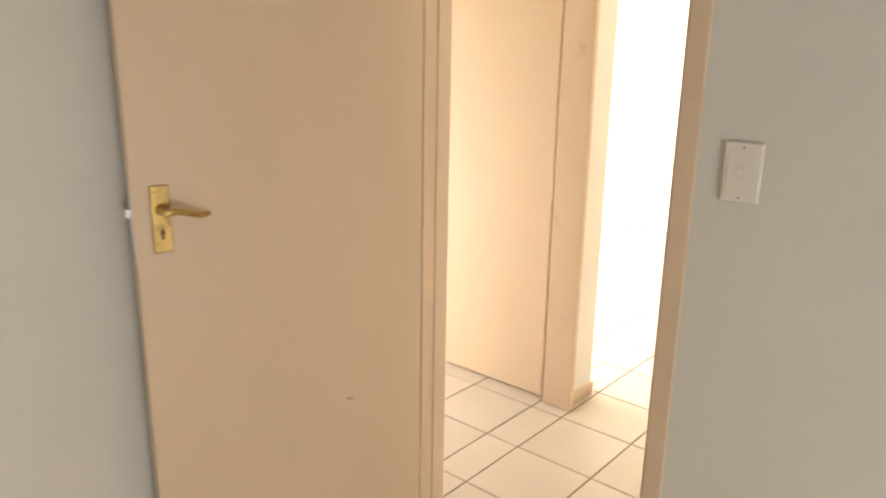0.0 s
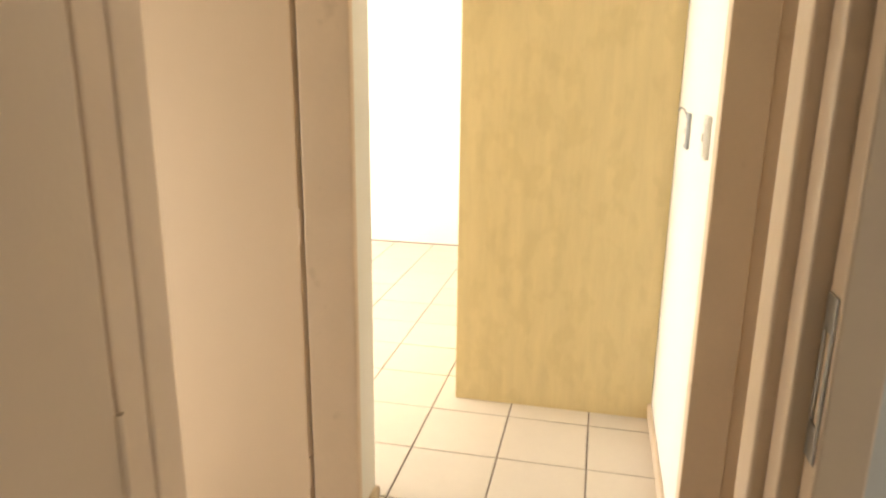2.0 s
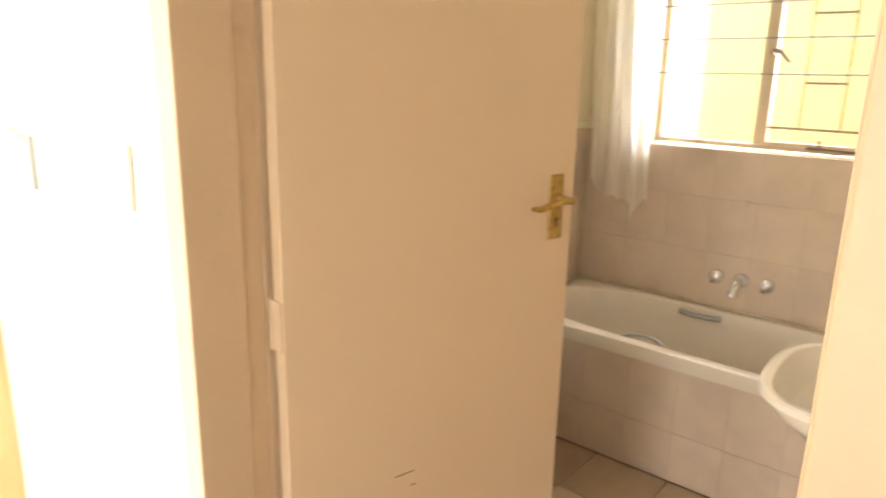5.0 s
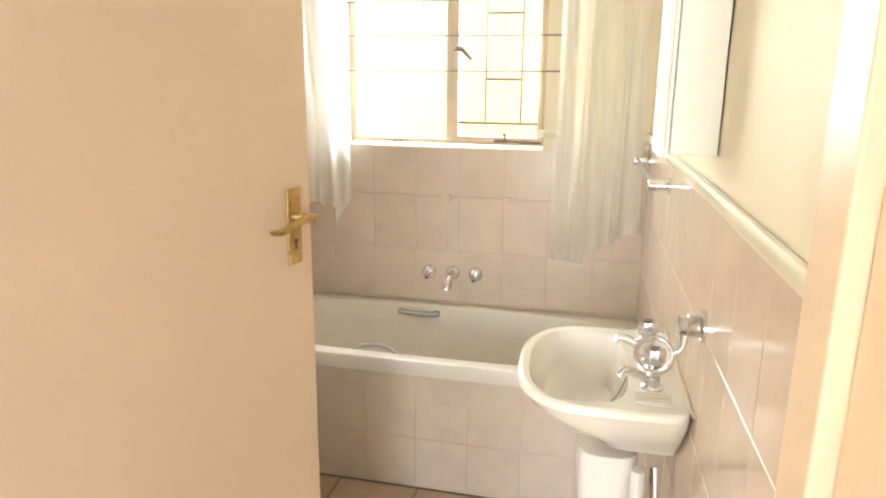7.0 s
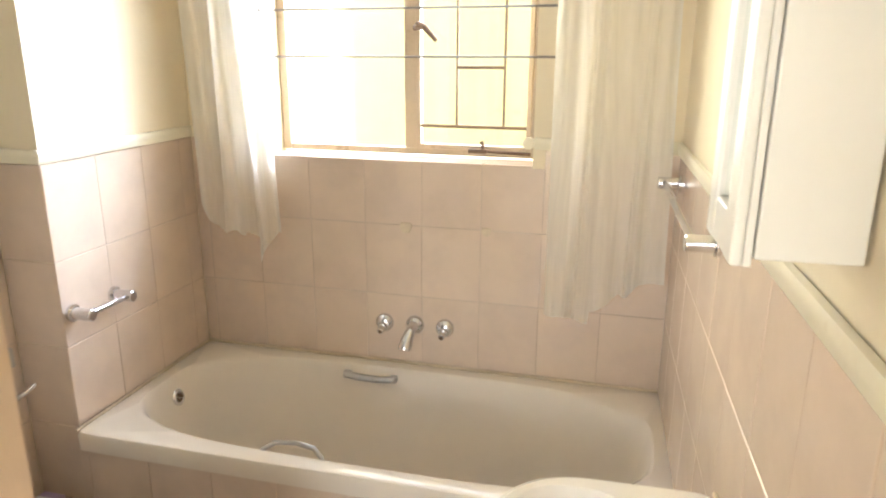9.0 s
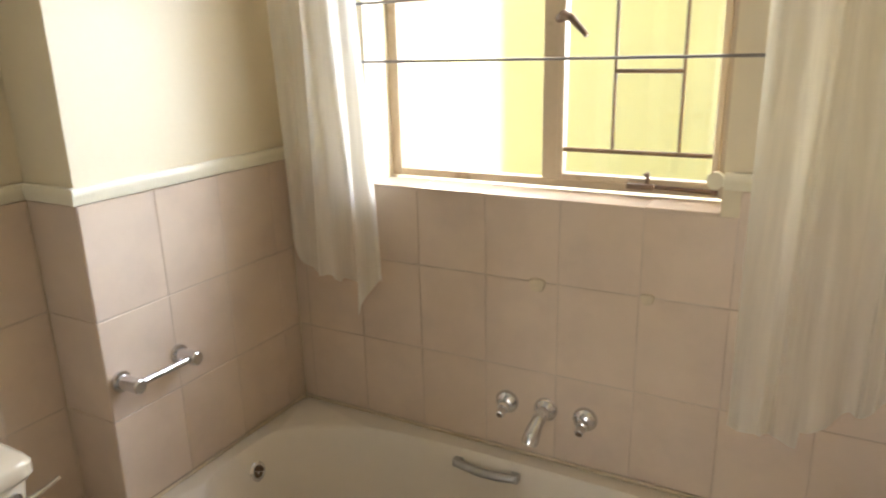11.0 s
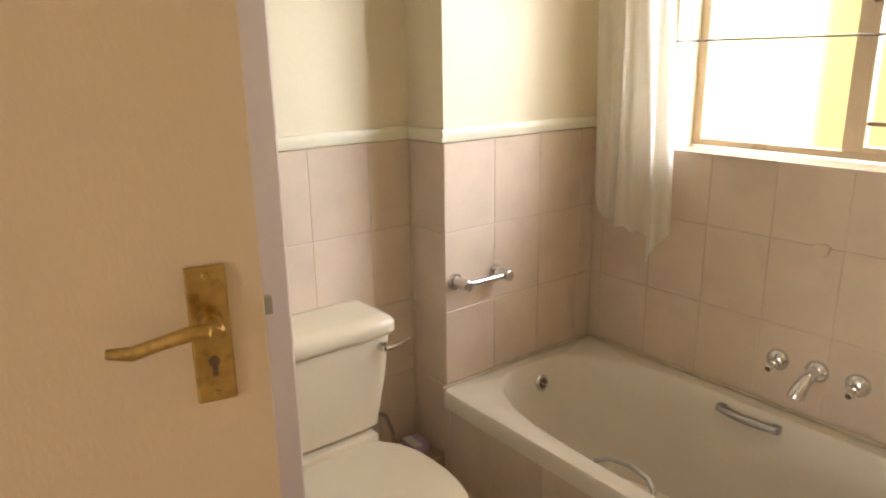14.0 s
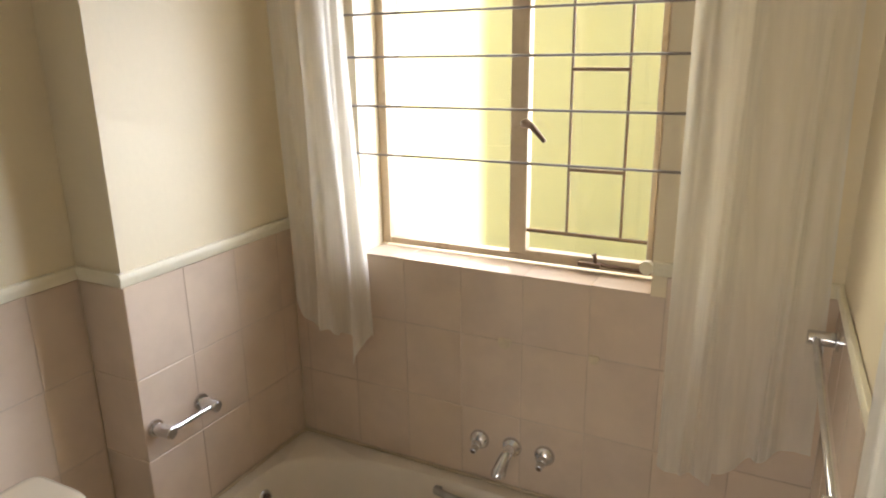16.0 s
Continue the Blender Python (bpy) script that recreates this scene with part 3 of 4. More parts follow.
# ---- bath ----
bath = thing("bathtub", (0.78, -0.33, 0), "built-in cream enamel bath with rounded inside", "bathtub")
cx, cy, hx, hy = W / 2, -0.3335, W / 2 - 0.002, 0.3305
rings = [oval(cx, cy, hx, hy, 60, 0.45, 96), oval(cx, cy, hx, hy, 60, RIM - 0.012, 96), oval(cx, cy, hx - 0.004, hy - 0.004, 50, RIM - 0.003, 96), oval(cx, cy, hx - 0.012, hy - 0.012, 40, RIM, 96),
         oval(cx, cy, hx - 0.045, hy - 0.05, 3.5, RIM - 0.001, 96), oval(cx, cy, hx - 0.054, hy - 0.06, 3.3, RIM - 0.012, 96), oval(cx, cy, hx - 0.075, hy - 0.075, 3.1, RIM - 0.09, 96),
         oval(cx, cy, hx - 0.12, hy - 0.095, 3.4, RIM - 0.25, 96), oval(cx, cy, hx - 0.2, hy - 0.13, 3.2, 0.15, 96), oval(cx, cy, hx - 0.28, hy - 0.17, 3, 0.125, 96)]
part("tub", loft(rings, (False, True)), ENAMEL, bath, smooth=True)
part("sealant", tube([(0.006, -0.66, RIM + 0.002), (0.006, -0.006, RIM + 0.003), (W - 0.006, -0.006, RIM + 0.003), (W - 0.006, -0.66, RIM + 0.002)], 0.004, 8), SEALANT, bath, "yellowed sealant line")
ov = lathe([(0, 0.027), (0.004, 0.027), (0.008, 0.023), (0.009, 0.018), (0.006, 0.015)], (0.07, -0.305, 0.436), (1, 0, 0.27), 20)
part("overflow", ov, CHROME, bath, "chrome overflow rose", True)
for k in range(6):
    a = k * 1.047
    part("overflow_hole", lathe([(0, 0.0055), (0.0015, 0.0055)], (0.0785, -0.305 + 0.0115 * math.cos(a), 0.4375 + 0.0115 * math.sin(a)), (1, 0, 0.27), 8), MARK, bath)


def grip(x0, x1, y, z, way):
    g = boxes([(x0, min(y, y + way * 0.022), z - 0.011, x0 + 0.024, max(y, y + way * 0.022), z + 0.011), (x1 - 0.024, min(y, y + way * 0.022), z - 0.011, x1, max(y, y + way * 0.022), z + 0.011)], 0.003)
    n = 9
    pts = [(x0 + 0.012 + (x1 - x0 - 0.024) * k / (n - 1), y + way * (0.016 + 0.012 * math.sin(math.pi * k / (n - 1))), z) for k in range(n)]
    return tube(pts, 0.0115, 12, g)


part("grip_handle", grip(0.553, 0.738, -0.066, 0.475, -1), STEEL, bath, "worn chrome grip", True)
part("grip_handle", tube([(0.525, -0.612, 0.47), (0.53, -0.59, 0.492), (0.56, -0.572, 0.506), (0.615, -0.566, 0.51), (0.67, -0.572, 0.506), (0.7, -0.59, 0.492), (0.705, -0.612, 0.47)], 0.0065, 12), STEEL, bath, "worn steel grip loop", True)

# ---- bath taps ----
for x in (0.674, 0.881):
    t = thing("tap_stub", (x, 0, 0.643), "chrome wall tap without its handle, on a round flange", "tap", "stub taps over the bath")
    part("flange", lathe([(0, 0.031), (0.006, 0.031), (0.014, 0.026), (0.022, 0.015)], (x, 0, 0.643), (0, -1, 0), 28), CHROME, t, smooth=True)
    part("spindle", lathe([(0.02, 0.0145), (0.034, 0.0145), (0.036, 0.011), (0.055, 0.0105), (0.057, 0.008)], (x, 0, 0.643), (0, -1, -0.25), 16), CHROME, t, smooth=True)
    part("bore", lathe([(0.0565, 0.0075), (0.0575, 0.0075)], (x, 0, 0.643), (0, -1, -0.25), 12), MARK, t)
spout = thing("bath_spout", (0.779, 0, 0.643), "chrome bath spout on a round wall flange", "spout")
part("flange", lathe([(0, 0.031), (0.006, 0.031), (0.014, 0.026), (0.022, 0.018)], (0.779, 0, 0.645), (0, -1, 0), 28), CHROME, spout, smooth=True)
part("nozzle", tube([(0.779, -0.02, 0.645), (0.778, -0.038, 0.642), (0.775, -0.054, 0.632), (0.771, -0.07, 0.614), (0.768, -0.082, 0.596), (0.767, -0.085, 0.588)], [0.017, 0.0165, 0.017, 0.02, 0.0225, 0.02], 16), CHROME, spout, smooth=True)

# ---- plugs stuck to the tiles ----
for x, z, s in ((0.75, 0.972, 0.021), (1.01, 0.975, 0.016)):
    hk = thing("wall_hook", (x, 0, z), "small broken cream stick-on hook on the tiles", "hook", "broken hooks over the bath")
    hb = loft([oval(0, 0, s * 0.55, s, 3, 0.0, 20), oval(0, 0, s * 0.45, s * 0.9, 3, 0.006, 20)])
    for v in hb.verts:
        cxx, cyy, czz = v.co
        v.co = (x + cyy * (0.75 + 0.5 * (cxx / s + 0.3)), -czz, z + cxx * 1.6)
    part("pad", hb, SEALANT, hk)

# ---- rails ----
def rail(name, p0, p1, out, radius, stand, label, category="grab rail"):
    t = thing(name, p0, label, category)
    o = Vector(out)
    for p in (p0, p1):
        v = Vector(p)
        part("flange", lathe([(0, 0.024), (0.008, 0.024), (0.01, 0.017), (stand - 0.012, 0.0165), (stand + 0.016, 0.0165), (stand + 0.018, 0.014)], v, o, 20), CHROME, t, smooth=True)
    a, b = Vector(p0) + o * stand, Vector(p1) + o * stand
    part("bar", tube([a, b], radius, 14), CHROME, t, smooth=True)
    return t


rail("grab_rail", (0, -0.608, 0.832), (0, -0.447, 0.83), (1, 0, 0), 0.0085, 0.05, "short chrome grab rail on the tiles over the bath")
east(rail("towel_rail", (W, -0.73, 1.172), (W, -0.09, 1.172), (-1, 0, 0), 0.009, 0.045, "chrome towel rail on the tiled wall", "towel rail"))

# ---- toilet ----
toilet = thing("toilet", (0.1, -1.02, 0), "cream ceramic close-coupled toilet with a chrome lever", "toilet")
tc = -1.025


def slab(x0, x1, y0, y1, z, n=9):
    return oval((x0 + x1) / 2, (y0 + y1) / 2, (x1 - x0) / 2, (y1 - y0) / 2, n, z, 64)


X0 = BX + 0.006
part("cistern", loft([slab(X0, -0.005, tc - 0.125, tc + 0.125, 0.46), slab(X0, 0.01, tc - 0.14, tc + 0.14, 0.475), slab(X0, 0.022, tc - 0.165, tc + 0.165, 0.62), slab(X0, 0.03, tc - 0.178, tc + 0.178, 0.745)]), CREAM, toilet, smooth=True)
part("cistern_lid", loft([slab(X0, 0.036, tc - 0.184, tc + 0.184, 0.7455), slab(X0, 0.043, tc - 0.19, tc + 0.19, 0.755), slab(X0, 0.043, tc - 0.19, tc + 0.19, 0.778), slab(X0, 0.036, tc - 0.184, tc + 0.184, 0.788), slab(X0 + 0.01, 0.018, tc - 0.168, tc + 0.168, 0.796), slab(X0 + 0.03, 0.0, tc - 0.14, tc + 0.14, 0.798)]), CREAM, toilet, smooth=True)
lev = lathe([(0, 0.014), (0.006, 0.014), (0.012, 0.01), (0.024, 0.009)], (0.028, tc + 0.14, 0.715), (1, 0, 0), 18)
tube([(0.05, tc + 0.14, 0.715), (0.056, tc + 0.16, 0.717), (0.056, tc + 0.19, 0.722), (0.055, tc + 0.215, 0.727)], [0.008, 0.007, 0.005, 0.0055], 10, lev)
part("flush_lever", lev, CHROME, toilet, "chrome flush lever", True)
egg = lambda x0, x1, h, z, n=2.5: [(x, y, z) for x, y, _ in oval((x0 + x1) / 2, tc, (x1 - x0) / 2, h, n, z, 64)]
part("pan", loft([egg(-0.1, 0.28, 0.1, 0.0), egg(-0.1, 0.27, 0.095, 0.06), egg(-0.12, 0.26, 0.09, 0.2), egg(-0.13, 0.34, 0.13, 0.3), egg(-0.13, 0.43, 0.172, 0.375), egg(-0.13, 0.44, 0.178, 0.398), egg(-0.12, 0.42, 0.16, 0.4)]), CREAM, toilet, smooth=True)
part("shelf", bx(X0, tc - 0.12, 0.36, 0.03, tc + 0.12, 0.4595, 0.008), CREAM, toilet)
part("seat", loft([egg(0.0, 0.445, 0.18, 0.402), egg(0.0, 0.45, 0.184, 0.408), egg(0.0, 0.45, 0.184, 0.418), egg(0.005, 0.445, 0.178, 0.423)]), CREAM, toilet, smooth=True)
part("seat_lid", loft([egg(0.0, 0.447, 0.181, 0.4235), egg(0.0, 0.449, 0.183, 0.43), egg(0.004, 0.44, 0.176, 0.438), egg(0.03, 0.4, 0.14, 0.442)]), CREAM, toilet, "cream closed seat lid", True)
for s in (-1, 1):
    part("seat_hinge", tube([(0.012, tc + s * 0.06, 0.43), (0.012, tc + s * 0.1, 0.43)], 0.011, 10), CREAM, toilet)

ledge = setting("pipe_ledge", bx(BX + 0.001, -0.8, 0.0, -0.002, BY - 0.001, 0.27, 0.004), BATH_FLOOR)
pack = thing("soap_pack", (-0.08, -0.705, 0.2701), "small purple and white carton on the tiled ledge", "carton")
part("carton", bx(-0.12, -0.73, 0.2702, -0.05, -0.675, 0.305, 0.001), SOAP, pack)
part("flap", bx(-0.119, -0.729, 0.3052, -0.051, -0.7, 0.3066), PLASTIC, pack)
feed = thing("cistern_pipe", (-0.13, -0.85, 0.27), "thin chrome water pipe beside the toilet cistern", "pipe")
part("pipe", tube([(-0.1, -0.77, 0.2702), (-0.1, -0.775, 0.35), (-0.1, -0.8, 0.42), (-0.1, -0.86, 0.465)], 0.0065, 10), CHROME, feed)

# ---- shower ----
SX = 0.45
shower = thing("shower_enclosure", (SX, -1.85, 0), "corner shower with pinkish white frame and glass door", "shower")
part("corner_post", boxes([(SX - 0.03, -1.402, 0.1, SX + 0.03, -1.342, 2.05)], 0.006), SHOWER_FRAME, shower)
part("jamb", boxes([(SX - 0.018, -1.44, 0.1, SX + 0.022, -1.404, 2.05)], 0.005), SHOWER_FRAME, shower)
part("wall_post", boxes([(SX - 0.02, -2.3, 0.1, SX + 0.02, -2.262, 2.05)], 0.004), SHOWER_FRAME, shower)
part("head_rail", boxes([(SX - 0.02, -2.262, 2.0, SX + 0.02, -1.404, 2.05), (BX + 0.004, -1.388, 2.0, SX - 0.03, -1.356, 2.05)], 0.004), SHOWER_FRAME, shower)
part("sill_rail", boxes([(SX - 0.02, -2.262, 0.1, SX + 0.02, -1.441, 0.135), (BX + 0.004, -1.388, 0.1, SX - 0.03, -1.356, 0.135)], 0.004), SHOWER_FRAME, shower)
door_glass = part("glass_door", bx(SX - 0.003, -2.258, 0.14, SX + 0.003, -1.443, 1.995), SHOWER_GLASS, shower)
side_pane = part("side_pane", bx(BX + 0.008, -1.375, 0.136, SX - 0.032, -1.369, 1.998), SHOWER_GLASS, shower)
part("tray", boxes([(BX + 0.001, -2.299, 0, SX + 0.035, -1.335, 0.099)], 0.008), CERAMIC, shower)
part("door_knob", lathe([(0.003, 0.017), (0.012, 0.017), (0.016, 0.03), (0.024, 0.036), (0.036, 0.036), (0.043, 0.031), (0.045, 0.018)], (SX, -1.53, 1.0), (1, 0, 0), 24), PLASTIC, shower, "round cream plastic knob", True)
valve = thing("shower_valve", (BX, -1.45, 1.49), "chrome shower arm on the tiled shower wall", "shower valve")
part("flange", lathe([(0, 0.03), (0.006, 0.03), (0.014, 0.02), (0.04, 0.012)], (BX, -1.45, 1.5), (1, 0, 0), 20), CHROME, valve, smooth=True)
part("spout", tube([(BX + 0.035, -1.45, 1.5), (BX + 0.06, -1.45, 1.49), (BX + 0.07, -1.44, 1.465), (BX + 0.075, -1.4, 1.46)], [0.011, 0.012, 0.012, 0.011], 12), CHROME, valve, smooth=True)
dish = thing("soap_dish", (BX, -1.42, 1.04), "small chrome soap dish on the shower wall", "soap dish")
part("dish", loft([slab(BX + 0.002, BX + 0.08, -1.47, -1.37, 1.035, 4), slab(BX + 0.002, BX + 0.09, -1.475, -1.365, 1.05, 4)]), CHROME, dish, smooth=True)

# ---- basin ----
basin = thing("washbasin", (1.4, -1.22, 0), "white ceramic pedestal washbasin against the tiled wall", "washbasin")
by = -1.215
bas = lambda x0, h, z, n=2.6, x1=W - 0.003, back=14: oval((x0 + x1) / 2, by, (x1 - x0) / 2, h, n, z, 96, back)
bowl = lambda x0, x1, h, z: oval((x0 + x1) / 2, by, (x1 - x0) / 2, h, 2.5, z, 96, 3.4)
part("bowl", loft([bas(1.4, 0.09, 0.62), bas(1.37, 0.12, 0.65), bas(1.29, 0.185, 0.7), bas(1.226, 0.236, 0.752), bas(1.2, 0.255, 0.785), bas(1.203, 0.253, 0.798), bas(1.212, 0.247, 0.803),
                   bowl(1.228, 1.462, 0.222, 0.8), bowl(1.236, 1.457, 0.214, 0.785), bowl(1.258, 1.452, 0.19, 0.73), bowl(1.3, 1.442, 0.14, 0.68), bowl(1.35, 1.425, 0.06, 0.662)], (True, True)), CERAMIC, basin, smooth=True)
part("pedestal", loft([oval(1.43, by, 0.085, 0.1, 3, 0.0, 48), oval(1.43, by, 0.075, 0.09, 3, 0.04, 48), oval(1.43, by, 0.062, 0.075, 3, 0.3, 48), oval(1.43, by, 0.075, 0.095, 3, 0.6, 48)]), CERAMIC, basin, smooth=True)
part("waste", lathe([(0, 0.022), (0.003, 0.022), (0.004, 0.012)], (1.392, by + 0.02, 0.6622), (0, 0, 1), 18), CHROME, basin, smooth=True)
part("drain", lathe([(0, 0.014), (0.0006, 0.014)], (1.392, by + 0.02, 0.6664), (0, 0, 1), 16), MARK, basin, "dark drain hole")
part("plug_chain", tube([(1.4, by + 0.012, 0.668), (1.42, by - 0.015, 0.69), (1.44, by - 0.05, 0.74), (1.458, by - 0.07, 0.8)], 0.0022, 6), STEEL, basin, "thin plug chain")
for k in range(5):
    part("soap_ridge", tube([(1.47, by - 0.15 - k * 0.014, 0.803), (1.545, by - 0.155 - k * 0.014, 0.803)], 0.003, 6), CERAMIC, basin)
part("sealant", tube([(W - 0.004, by - 0.25, 0.803), (W - 0.004, by + 0.25, 0.803)], 0.004, 6), SEALANT, basin)


east(basin)


def pillar_tap(y, turn):
    t = thing("basin_tap", (1.5, y, 0.803), "chrome pillar tap with a fluted knob on the washbasin", "tap", "taps of the washbasin")
    part("body", lathe([(0, 0.025), (0.005, 0.024), (0.01, 0.018), (0.03, 0.0165), (0.034, 0.02), (0.05, 0.02), (0.056, 0.014), (0.058, 0.008)], (1.51, y, 0.802), (0, 0, 1), 20), CHROME, t, smooth=True)
    part("spout", tube([(1.505, y, 0.82), (1.485, y + 0.006 * turn, 0.834), (1.462, y + 0.012 * turn, 0.842), (1.444, y + 0.016 * turn, 0.843), (1.436, y + 0.017 * turn, 0.832)], [0.014, 0.012, 0.0105, 0.011, 0.0115], 12), CHROME, t, smooth=True)
    rings = []
    for h, r in ((0.0, 0.015), (0.006, 0.021), (0.03, 0.024), (0.04, 0.021)):
        rings.append([(1.51 + r * (1 + 0.06 * math.cos(6 * q * math.tau / 48)) * math.cos(q * math.tau / 48), y + r * (1 + 0.06 * math.cos(6 * q * math.tau / 48)) * math.sin(q * math.tau / 48), 0.857 + h) for q in range(48)])
    if turn < 0:
        part("mark", lathe([(0, 0.0035), (0.001, 0.003)], (1.446, y + 0.0155 * turn, 0.8535), (-0.2, 0, 1), 10), RED, t, "red hot-water mark")
    knob = part("knob", loft(rings, (True, True)), CHROME, t, "fluted chrome tap knob", True)
    part("cap", lathe([(0, 0.011), (0.002, 0.01)], (1.51, y, 0.8972), (0, 0, 1), 16), MARK, knob, "dark cap")
    east(t)


pillar_tap(by + 0.06, 1)
pillar_tap(by - 0.12, -1)
holder = thing("tumbler_holder", (W, -1.462, 1.0), "chrome ring holder on a wall flange beside the washbasin", "holder")
part("flange", lathe([(0, 0.033), (0.008, 0.033), (0.012, 0.024), (0.034, 0.023), (0.036, 0.021), (0.05, 0.02), (0.052, 0.015)], (W, -1.462, 1.0), (-1, 0, 0), 24), CHROME, holder, smooth=True)
part("arm", tube([(W - 0.034, -1.462, 0.985), (W - 0.036, -1.462, 0.958), (W - 0.042, -1.461, 0.943), (W - 0.056, -1.46, 0.937)], [0.012, 0.011, 0.009, 0.008], 12), CHROME, holder, smooth=True)
ring = bmesh.new()
n = 28
pts = [(W - 0.092 + 0.036 * math.cos(2 * math.pi * k / n), -1.46 + 0.017 * math.sin(2 * math.pi * k / n), 0.93 + 0.032 * math.sin(2 * math.pi * k / n)) for k in range(n + 1)]
tube(pts, 0.0055, 8, ring)
part("ring", ring, CHROME, holder, smooth=True)
east(holder)

pipes = thing("basin_plumbing", (1.52, -1.4, 0), "exposed brass and chrome water pipes under the washbasin", "pipe")
part("cold_pipe", tube([(1.535, by - 0.16, 0.0), (1.535, by - 0.16, 0.45), (1.53, by - 0.12, 0.6)], 0.009, 10), BRASS, pipes)
part("hot_pipe", tube([(1.535, by - 0.2, 0.0), (1.535, by - 0.2, 0.5), (1.53, by - 0.15, 0.62)], 0.009, 10), CHROME, pipes)
part("valve_handle", lathe([(0, 0.016), (0.022, 0.016), (0.026, 0.01)], (1.525, by - 0.2, 0.5), (-1, 0, 0), 12), RED, pipes, "red valve handle")
part("trap", tube([(1.5, by - 0.1, 0.58), (1.5, by - 0.1, 0.46), (1.505, by - 0.12, 0.42), (1.53, by - 0.13, 0.43), (W - 0.004, by - 0.13, 0.46)], 0.017, 12), PLASTIC, pipes)
east(pipes)

# ---- medicine cabinet ----
cab = thing("medicine_cabinet", (W, -1.2, 1.33), "white wall cabinet with a mirrored door over the washbasin", "cabinet")
CX0, CY0, CY1 = 1.494, -1.402, -1.262
part("body", bx(CX0, CY0, 1.332, W - 0.001, CY1, 2.05, 0.002), CABINET, cab)
dr = part("door", bx(CX0 - 0.009, CY0, 1.325, CX0 - 0.002, CY1, 2.055, 0.001), CABINET, cab)
for y in (CY0, CY1 - 0.036):
    part("stile", bx(CX0 - 0.021, y, 1.325, CX0 - 0.0092, y + 0.036, 2.055, 0.003), CABINET, dr)
for z in (1.325, 2.01):
    part("rail", bx(CX0 - 0.02, CY0 + 0.0362, z, CX0 - 0.0092, CY1 - 0.0362, z + 0.045, 0.003), CABINET, dr)
part("mirror", bx(CX0 - 0.013, CY0 + 0.0365, 1.3705, CX0 - 0.0092, CY1 - 0.0365, 2.0095), MIRROR, dr, "mirror pane")
east(cab)

# ---- living and bedroom windows, and the added passage opening ----
for nm, rows, lab in (("living_window", [(-2.0, -7.1, 0.5, -1.95, -7.05, 2.25), (0.35, -7.1, 0.5, 0.4, -7.05, 2.25), (-0.83, -7.1, 0.55, -0.77, -7.05, 2.2), (-1.95, -7.1, 0.5, 0.35, -7.05, 0.55), (-1.95, -7.1, 2.2, 0.35, -7.05, 2.25)], "wide steel living room window"),
                      ("passage_fill_opening", [(0.78, -5.86, 0.05, 0.81, -5.82, 2.1), (1.55, -5.86, 0.05, 1.58, -5.82, 2.1), (0.81, -5.86, 0.05, 1.55, -5.82, 0.09), (0.81, -5.86, 2.07, 1.55, -5.82, 2.1)], "steel frame of the added, unseen opening behind the passage fill lamp"),
                      ("bedroom_window", [(2.9, 0.1, 0.05, 2.94, 0.14, 2.15), (4.46, 0.1, 0.05, 4.5, 0.14, 2.15), (2.94, 0.1, 0.05, 4.46, 0.14, 0.09), (2.94, 0.1, 2.11, 4.46, 0.14, 2.15)], "steel bedroom window")):
    w = thing(nm, rows[0][:3], lab, "window")
    part("window_frame", boxes(rows), WIN, w)


# ---- tiles ----
tile_meshes = {}


def tile_mesh(w, h, t, material):
    key = (round(w, 4), round(h, 4), round(t, 4), material.name)
    if key not in tile_meshes:
        c = 0.0014
        v = [(sx * (w / 2 - i), y, sz * (h / 2 - i)) for y, i in ((t, 0), (c, 0), (0, c)) for sx, sz in ((-1, -1), (1, -1), (1, 1), (-1, 1))]
        f = [(a + k, a + (k + 1) % 4, a + 4 + (k + 1) % 4, a + 4 + k) for a in (0, 4) for k in range(4)] + [(8, 9, 10, 11)]
        me = bpy.data.meshes.new("tile")
        me.from_pydata(v, [], f)
        bm = bmesh.new()
        bm.from_mesh(me)
        bmesh.ops.recalc_face_normals(bm, faces=bm.faces)
        if bm.faces[8 if len(bm.faces) > 8 else 0].normal.y > 0:
            bmesh.ops.reverse_faces(bm, faces=bm.faces)
        bm.to_mesh(me)
        bm.free()
        me.materials.append(material)
        tile_meshes[key] = me
    return tile_meshes[key]


def cuts(a, b, joint, step):
    """The stretches of a wall from a to b, with joints at joint + n * step."""
    k = math.floor((a - joint) / step + 1e-6)
    edges = [a]
    while joint + (k + 1) * step < b - 1e-4:
        k += 1
        if joint + k * step > a + 1e-4:
            edges.append(joint + k * step)
    if len(edges) > 1 and b - edges[-1] < 0.03:
        edges.pop()
    return list(zip(edges, edges[1:] + [b]))


def lay(parent, m, us, vs, material, t=0.008, gap=0.0019, jitter=0.0004, rnd=random.Random(5), across=0.5):
    """Tiles on the plane m, whose own x and z run along it and whose own -y faces out."""
    for u0, u1 in us:
        for v0, v1 in vs:
            if u1 - u0 < 0.012 or v1 - v0 < 0.012:
                continue
            ob = new("tile", tile_mesh(u1 - u0 - gap * across, v1 - v0 - gap, t, material))
            ob.parent = parent
            ob.matrix_basis = m @ Matrix.Translation(((u0 + u1) / 2, rnd.uniform(-jitter, jitter), (v0 + v1) / 2)) @ Matrix.Rotation(rnd.uniform(-0.004, 0.004), 4, "Y")


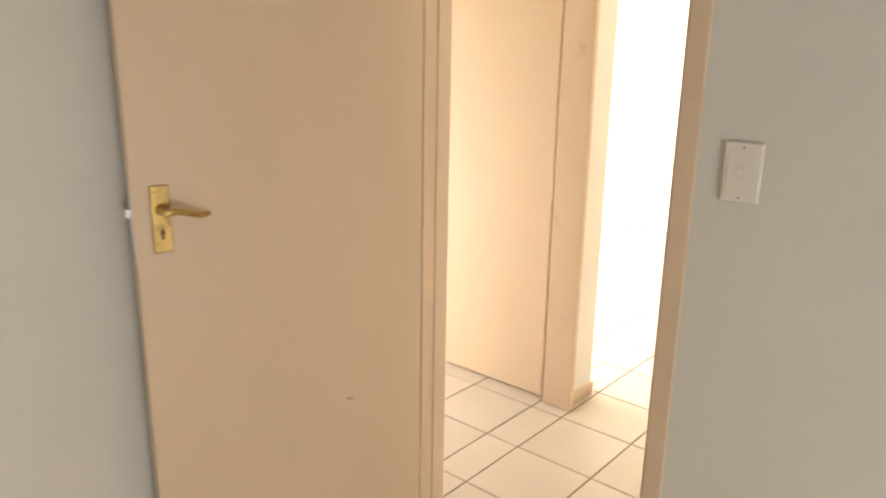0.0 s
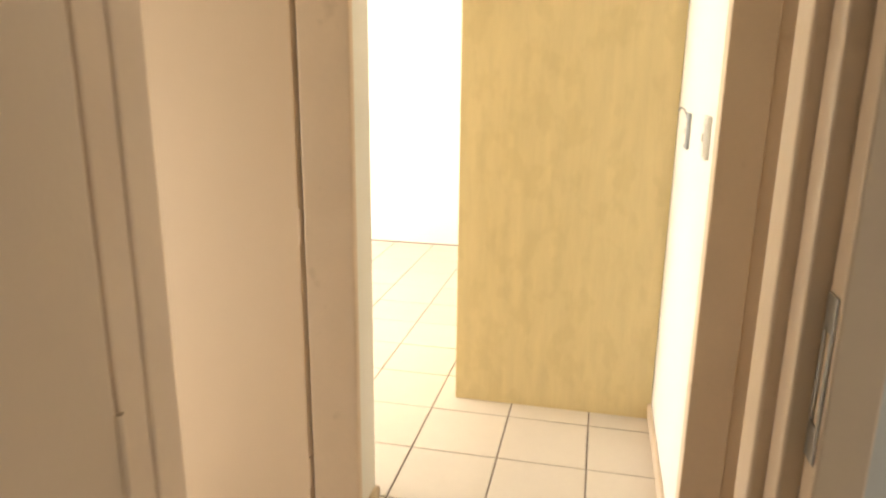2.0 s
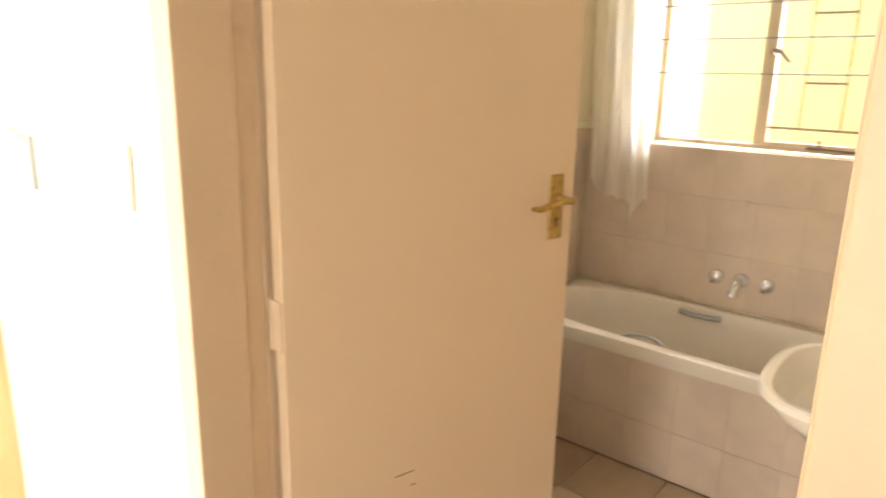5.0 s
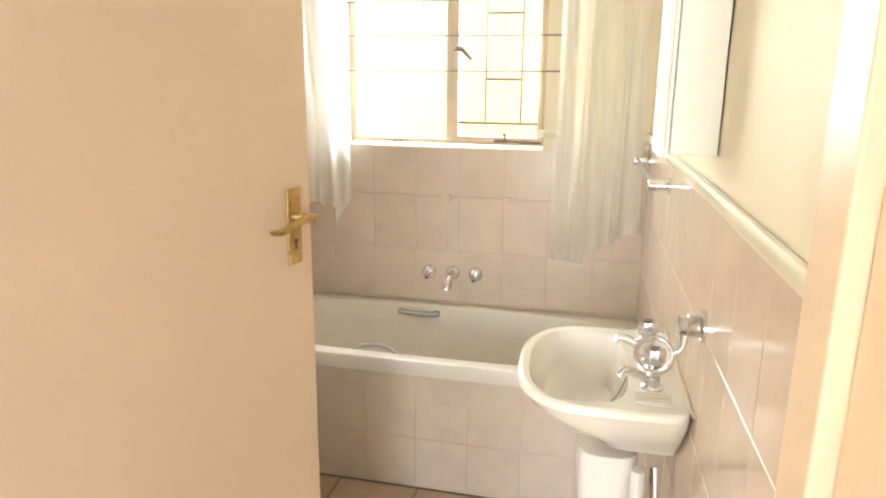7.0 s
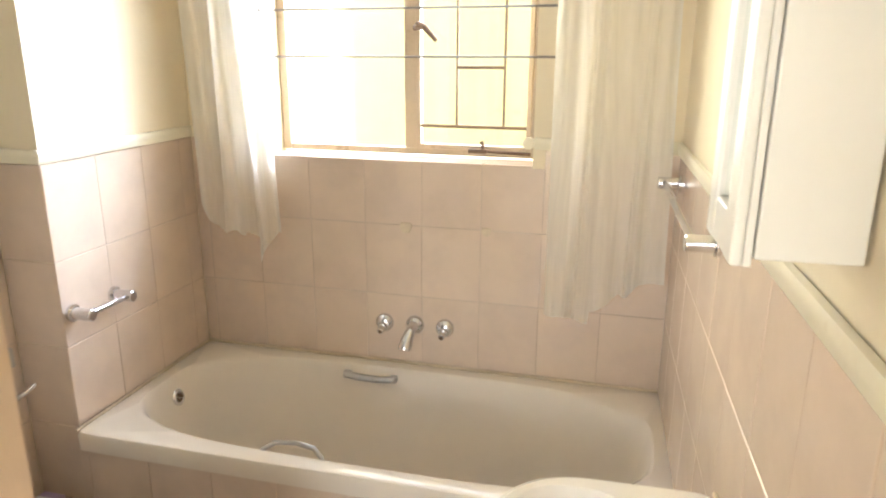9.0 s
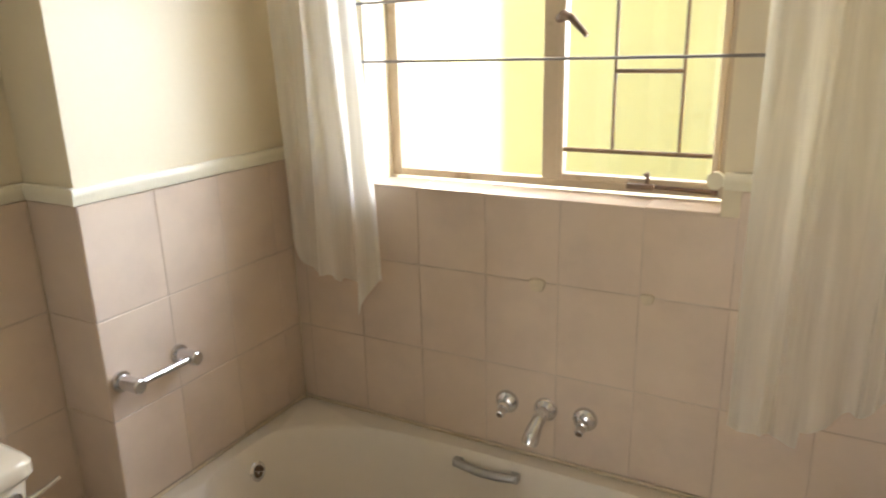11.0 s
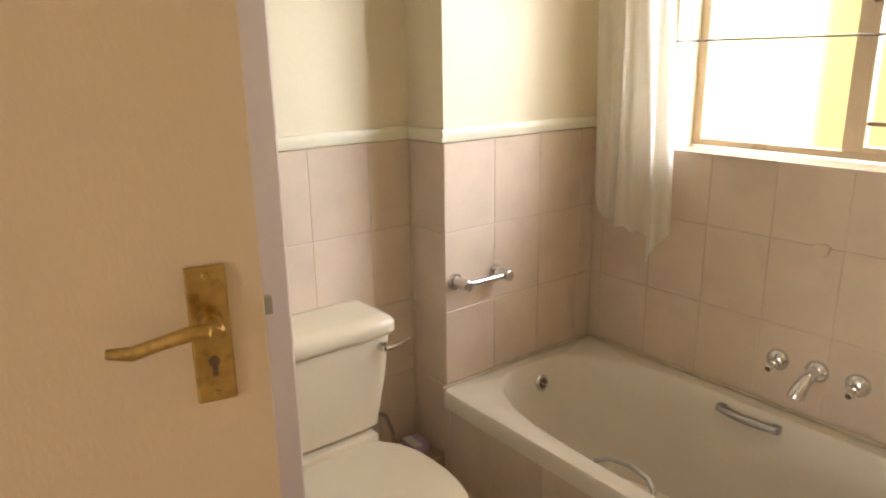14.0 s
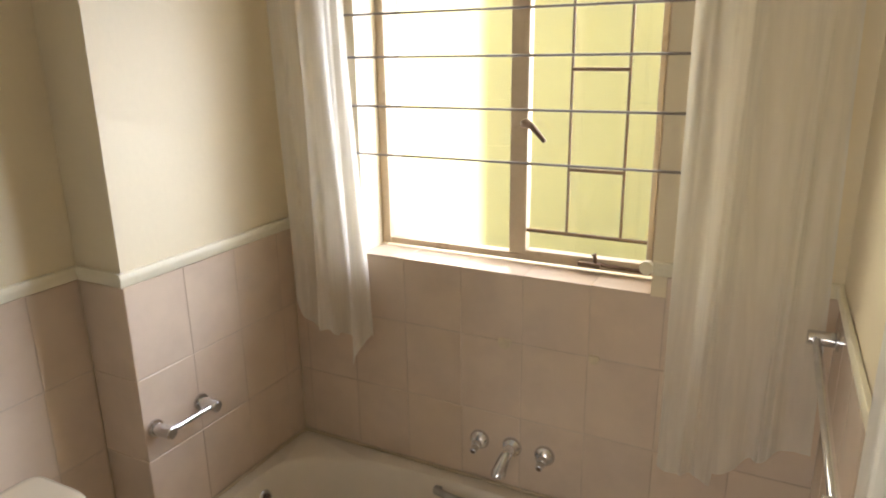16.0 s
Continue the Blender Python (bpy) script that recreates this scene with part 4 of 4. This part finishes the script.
setting("trim_grout", bx(0.0035, 0.0012, RIM, W, 0.0029, SILL - 0.001), GROUT)
setting("trim_grout", bx(-0.0029, BY + 0.004, RIM, -0.0012, 0.001, DADO), GROUT)
setting("trim_grout", bx(BX - 0.0029, -1.36, 0.0, BX - 0.0012, BY, DADO), GROUT)
ROWS_LOW = cuts(0.0, DADO, 0.03, TH)
back_rows = cuts(RIM + 0.004, DADO, RIM, TH)
turned = lambda x, y, a: Matrix.Translation((x, y, 0)) @ Matrix.Rotation(radians(a), 4, "Z")
# over the bath: up to the sill under the window, to the dado beside it
sill_rows = [(RIM + 0.004, RIM + TH), (RIM + TH, RIM + 2 * TH), (RIM + 2 * TH, SILL)]
cols = cuts(0.0, W, 0.042, TW)
for u0, u1 in cols:
    under = u0 > WX0 - 0.1 and u1 < WX1 + 0.06
    if under:
        lay(wall_north, turned(0, 0, 0), [(u0, u1)], sill_rows, TILE)
    else:
        lay(wall_north, turned(0, 0, 0), [(u0, u1)], back_rows, TILE)
sill_m = Matrix.Translation((0, 0, SILL + 0.007)) @ Matrix.Rotation(radians(-90), 4, "X")
lay(wall_north, sill_m, cuts(WX0, WX1, 0.042 + 2 * TW, TW), [(-0.004, 0.113)], TILE)
lay(wall_pier, turned(0, 0, 90), cuts(BY, 0.0, BY, TW), back_rows, TILE)
lay(wall_pier, turned(0, BY, 0), [(BX, 0.0)], ROWS_LOW, TILE)
lay(wall_west, turned(BX, 0, 90), cuts(-2.3, BY, BY - 0.14, TW), ROWS_LOW, TILE)
lay(wall_east, turned(W, 0, -90), cuts(0.0, 2.3, 0.163, TW), ROWS_LOW, TILE)
apron = setting("bath_apron", bx(0.0, -0.652, 0, W, -0.63, 0.449), GROUT)
lay(apron, turned(0, -0.655, 0), cuts(0.0, W, 0.03, TW), [(0.0, 0.2), (0.2, 0.448)], TILE)

# floors
S = 0.343
flat = Matrix.Rotation(radians(-90), 4, "X")
floor_cells = []
for x0, x1 in cuts(-3.2, 5.5, 0.036, S):
    for y0, y1 in cuts(-6.9, -2.412, -3.358, S):
        if y0 < -3.37 and x0 > 0.0:
            continue
        floor_cells.append((x0, x1, y0, y1))
    if x0 > 0.0:
        floor_cells += [(x0, x1, -3.52, -3.358)] + [(x0, x1, -3.52 - (k + 1) * S, -3.52 - k * S) for k in range(4)]
lobby_tiles = [c for c in floor_cells if c[0] < 2.3 and c[1] > -3.3]
near = sorted(lobby_tiles, key=lambda c: abs(c[0] - 0.3) + abs(c[2] + 3.3))
rnd = random.Random(11)
for x0, x1, y0, y1 in near[:240]:
    lay(floor, flat, [(x0, x1)], [(y0, y1)], FLOOR_TILE, 0.006, 0.0065, 0.0006, rnd, 0.9)
lay(floor, flat, cuts(BX, W, 0.2, 0.3), cuts(-2.3, -0.66, -0.66, 0.3), BATH_FLOOR, 0.006, 0.005, 0.0005, rnd, 1.0)
# Made-up pale floor covering that reflects light onto the bedroom door
bed_floor = setting("bedroom_bounce_floor", bx(1.77, -3.5, -0.0028, 5.6, 0.05, 0.006), BOUNCE_FLOOR)
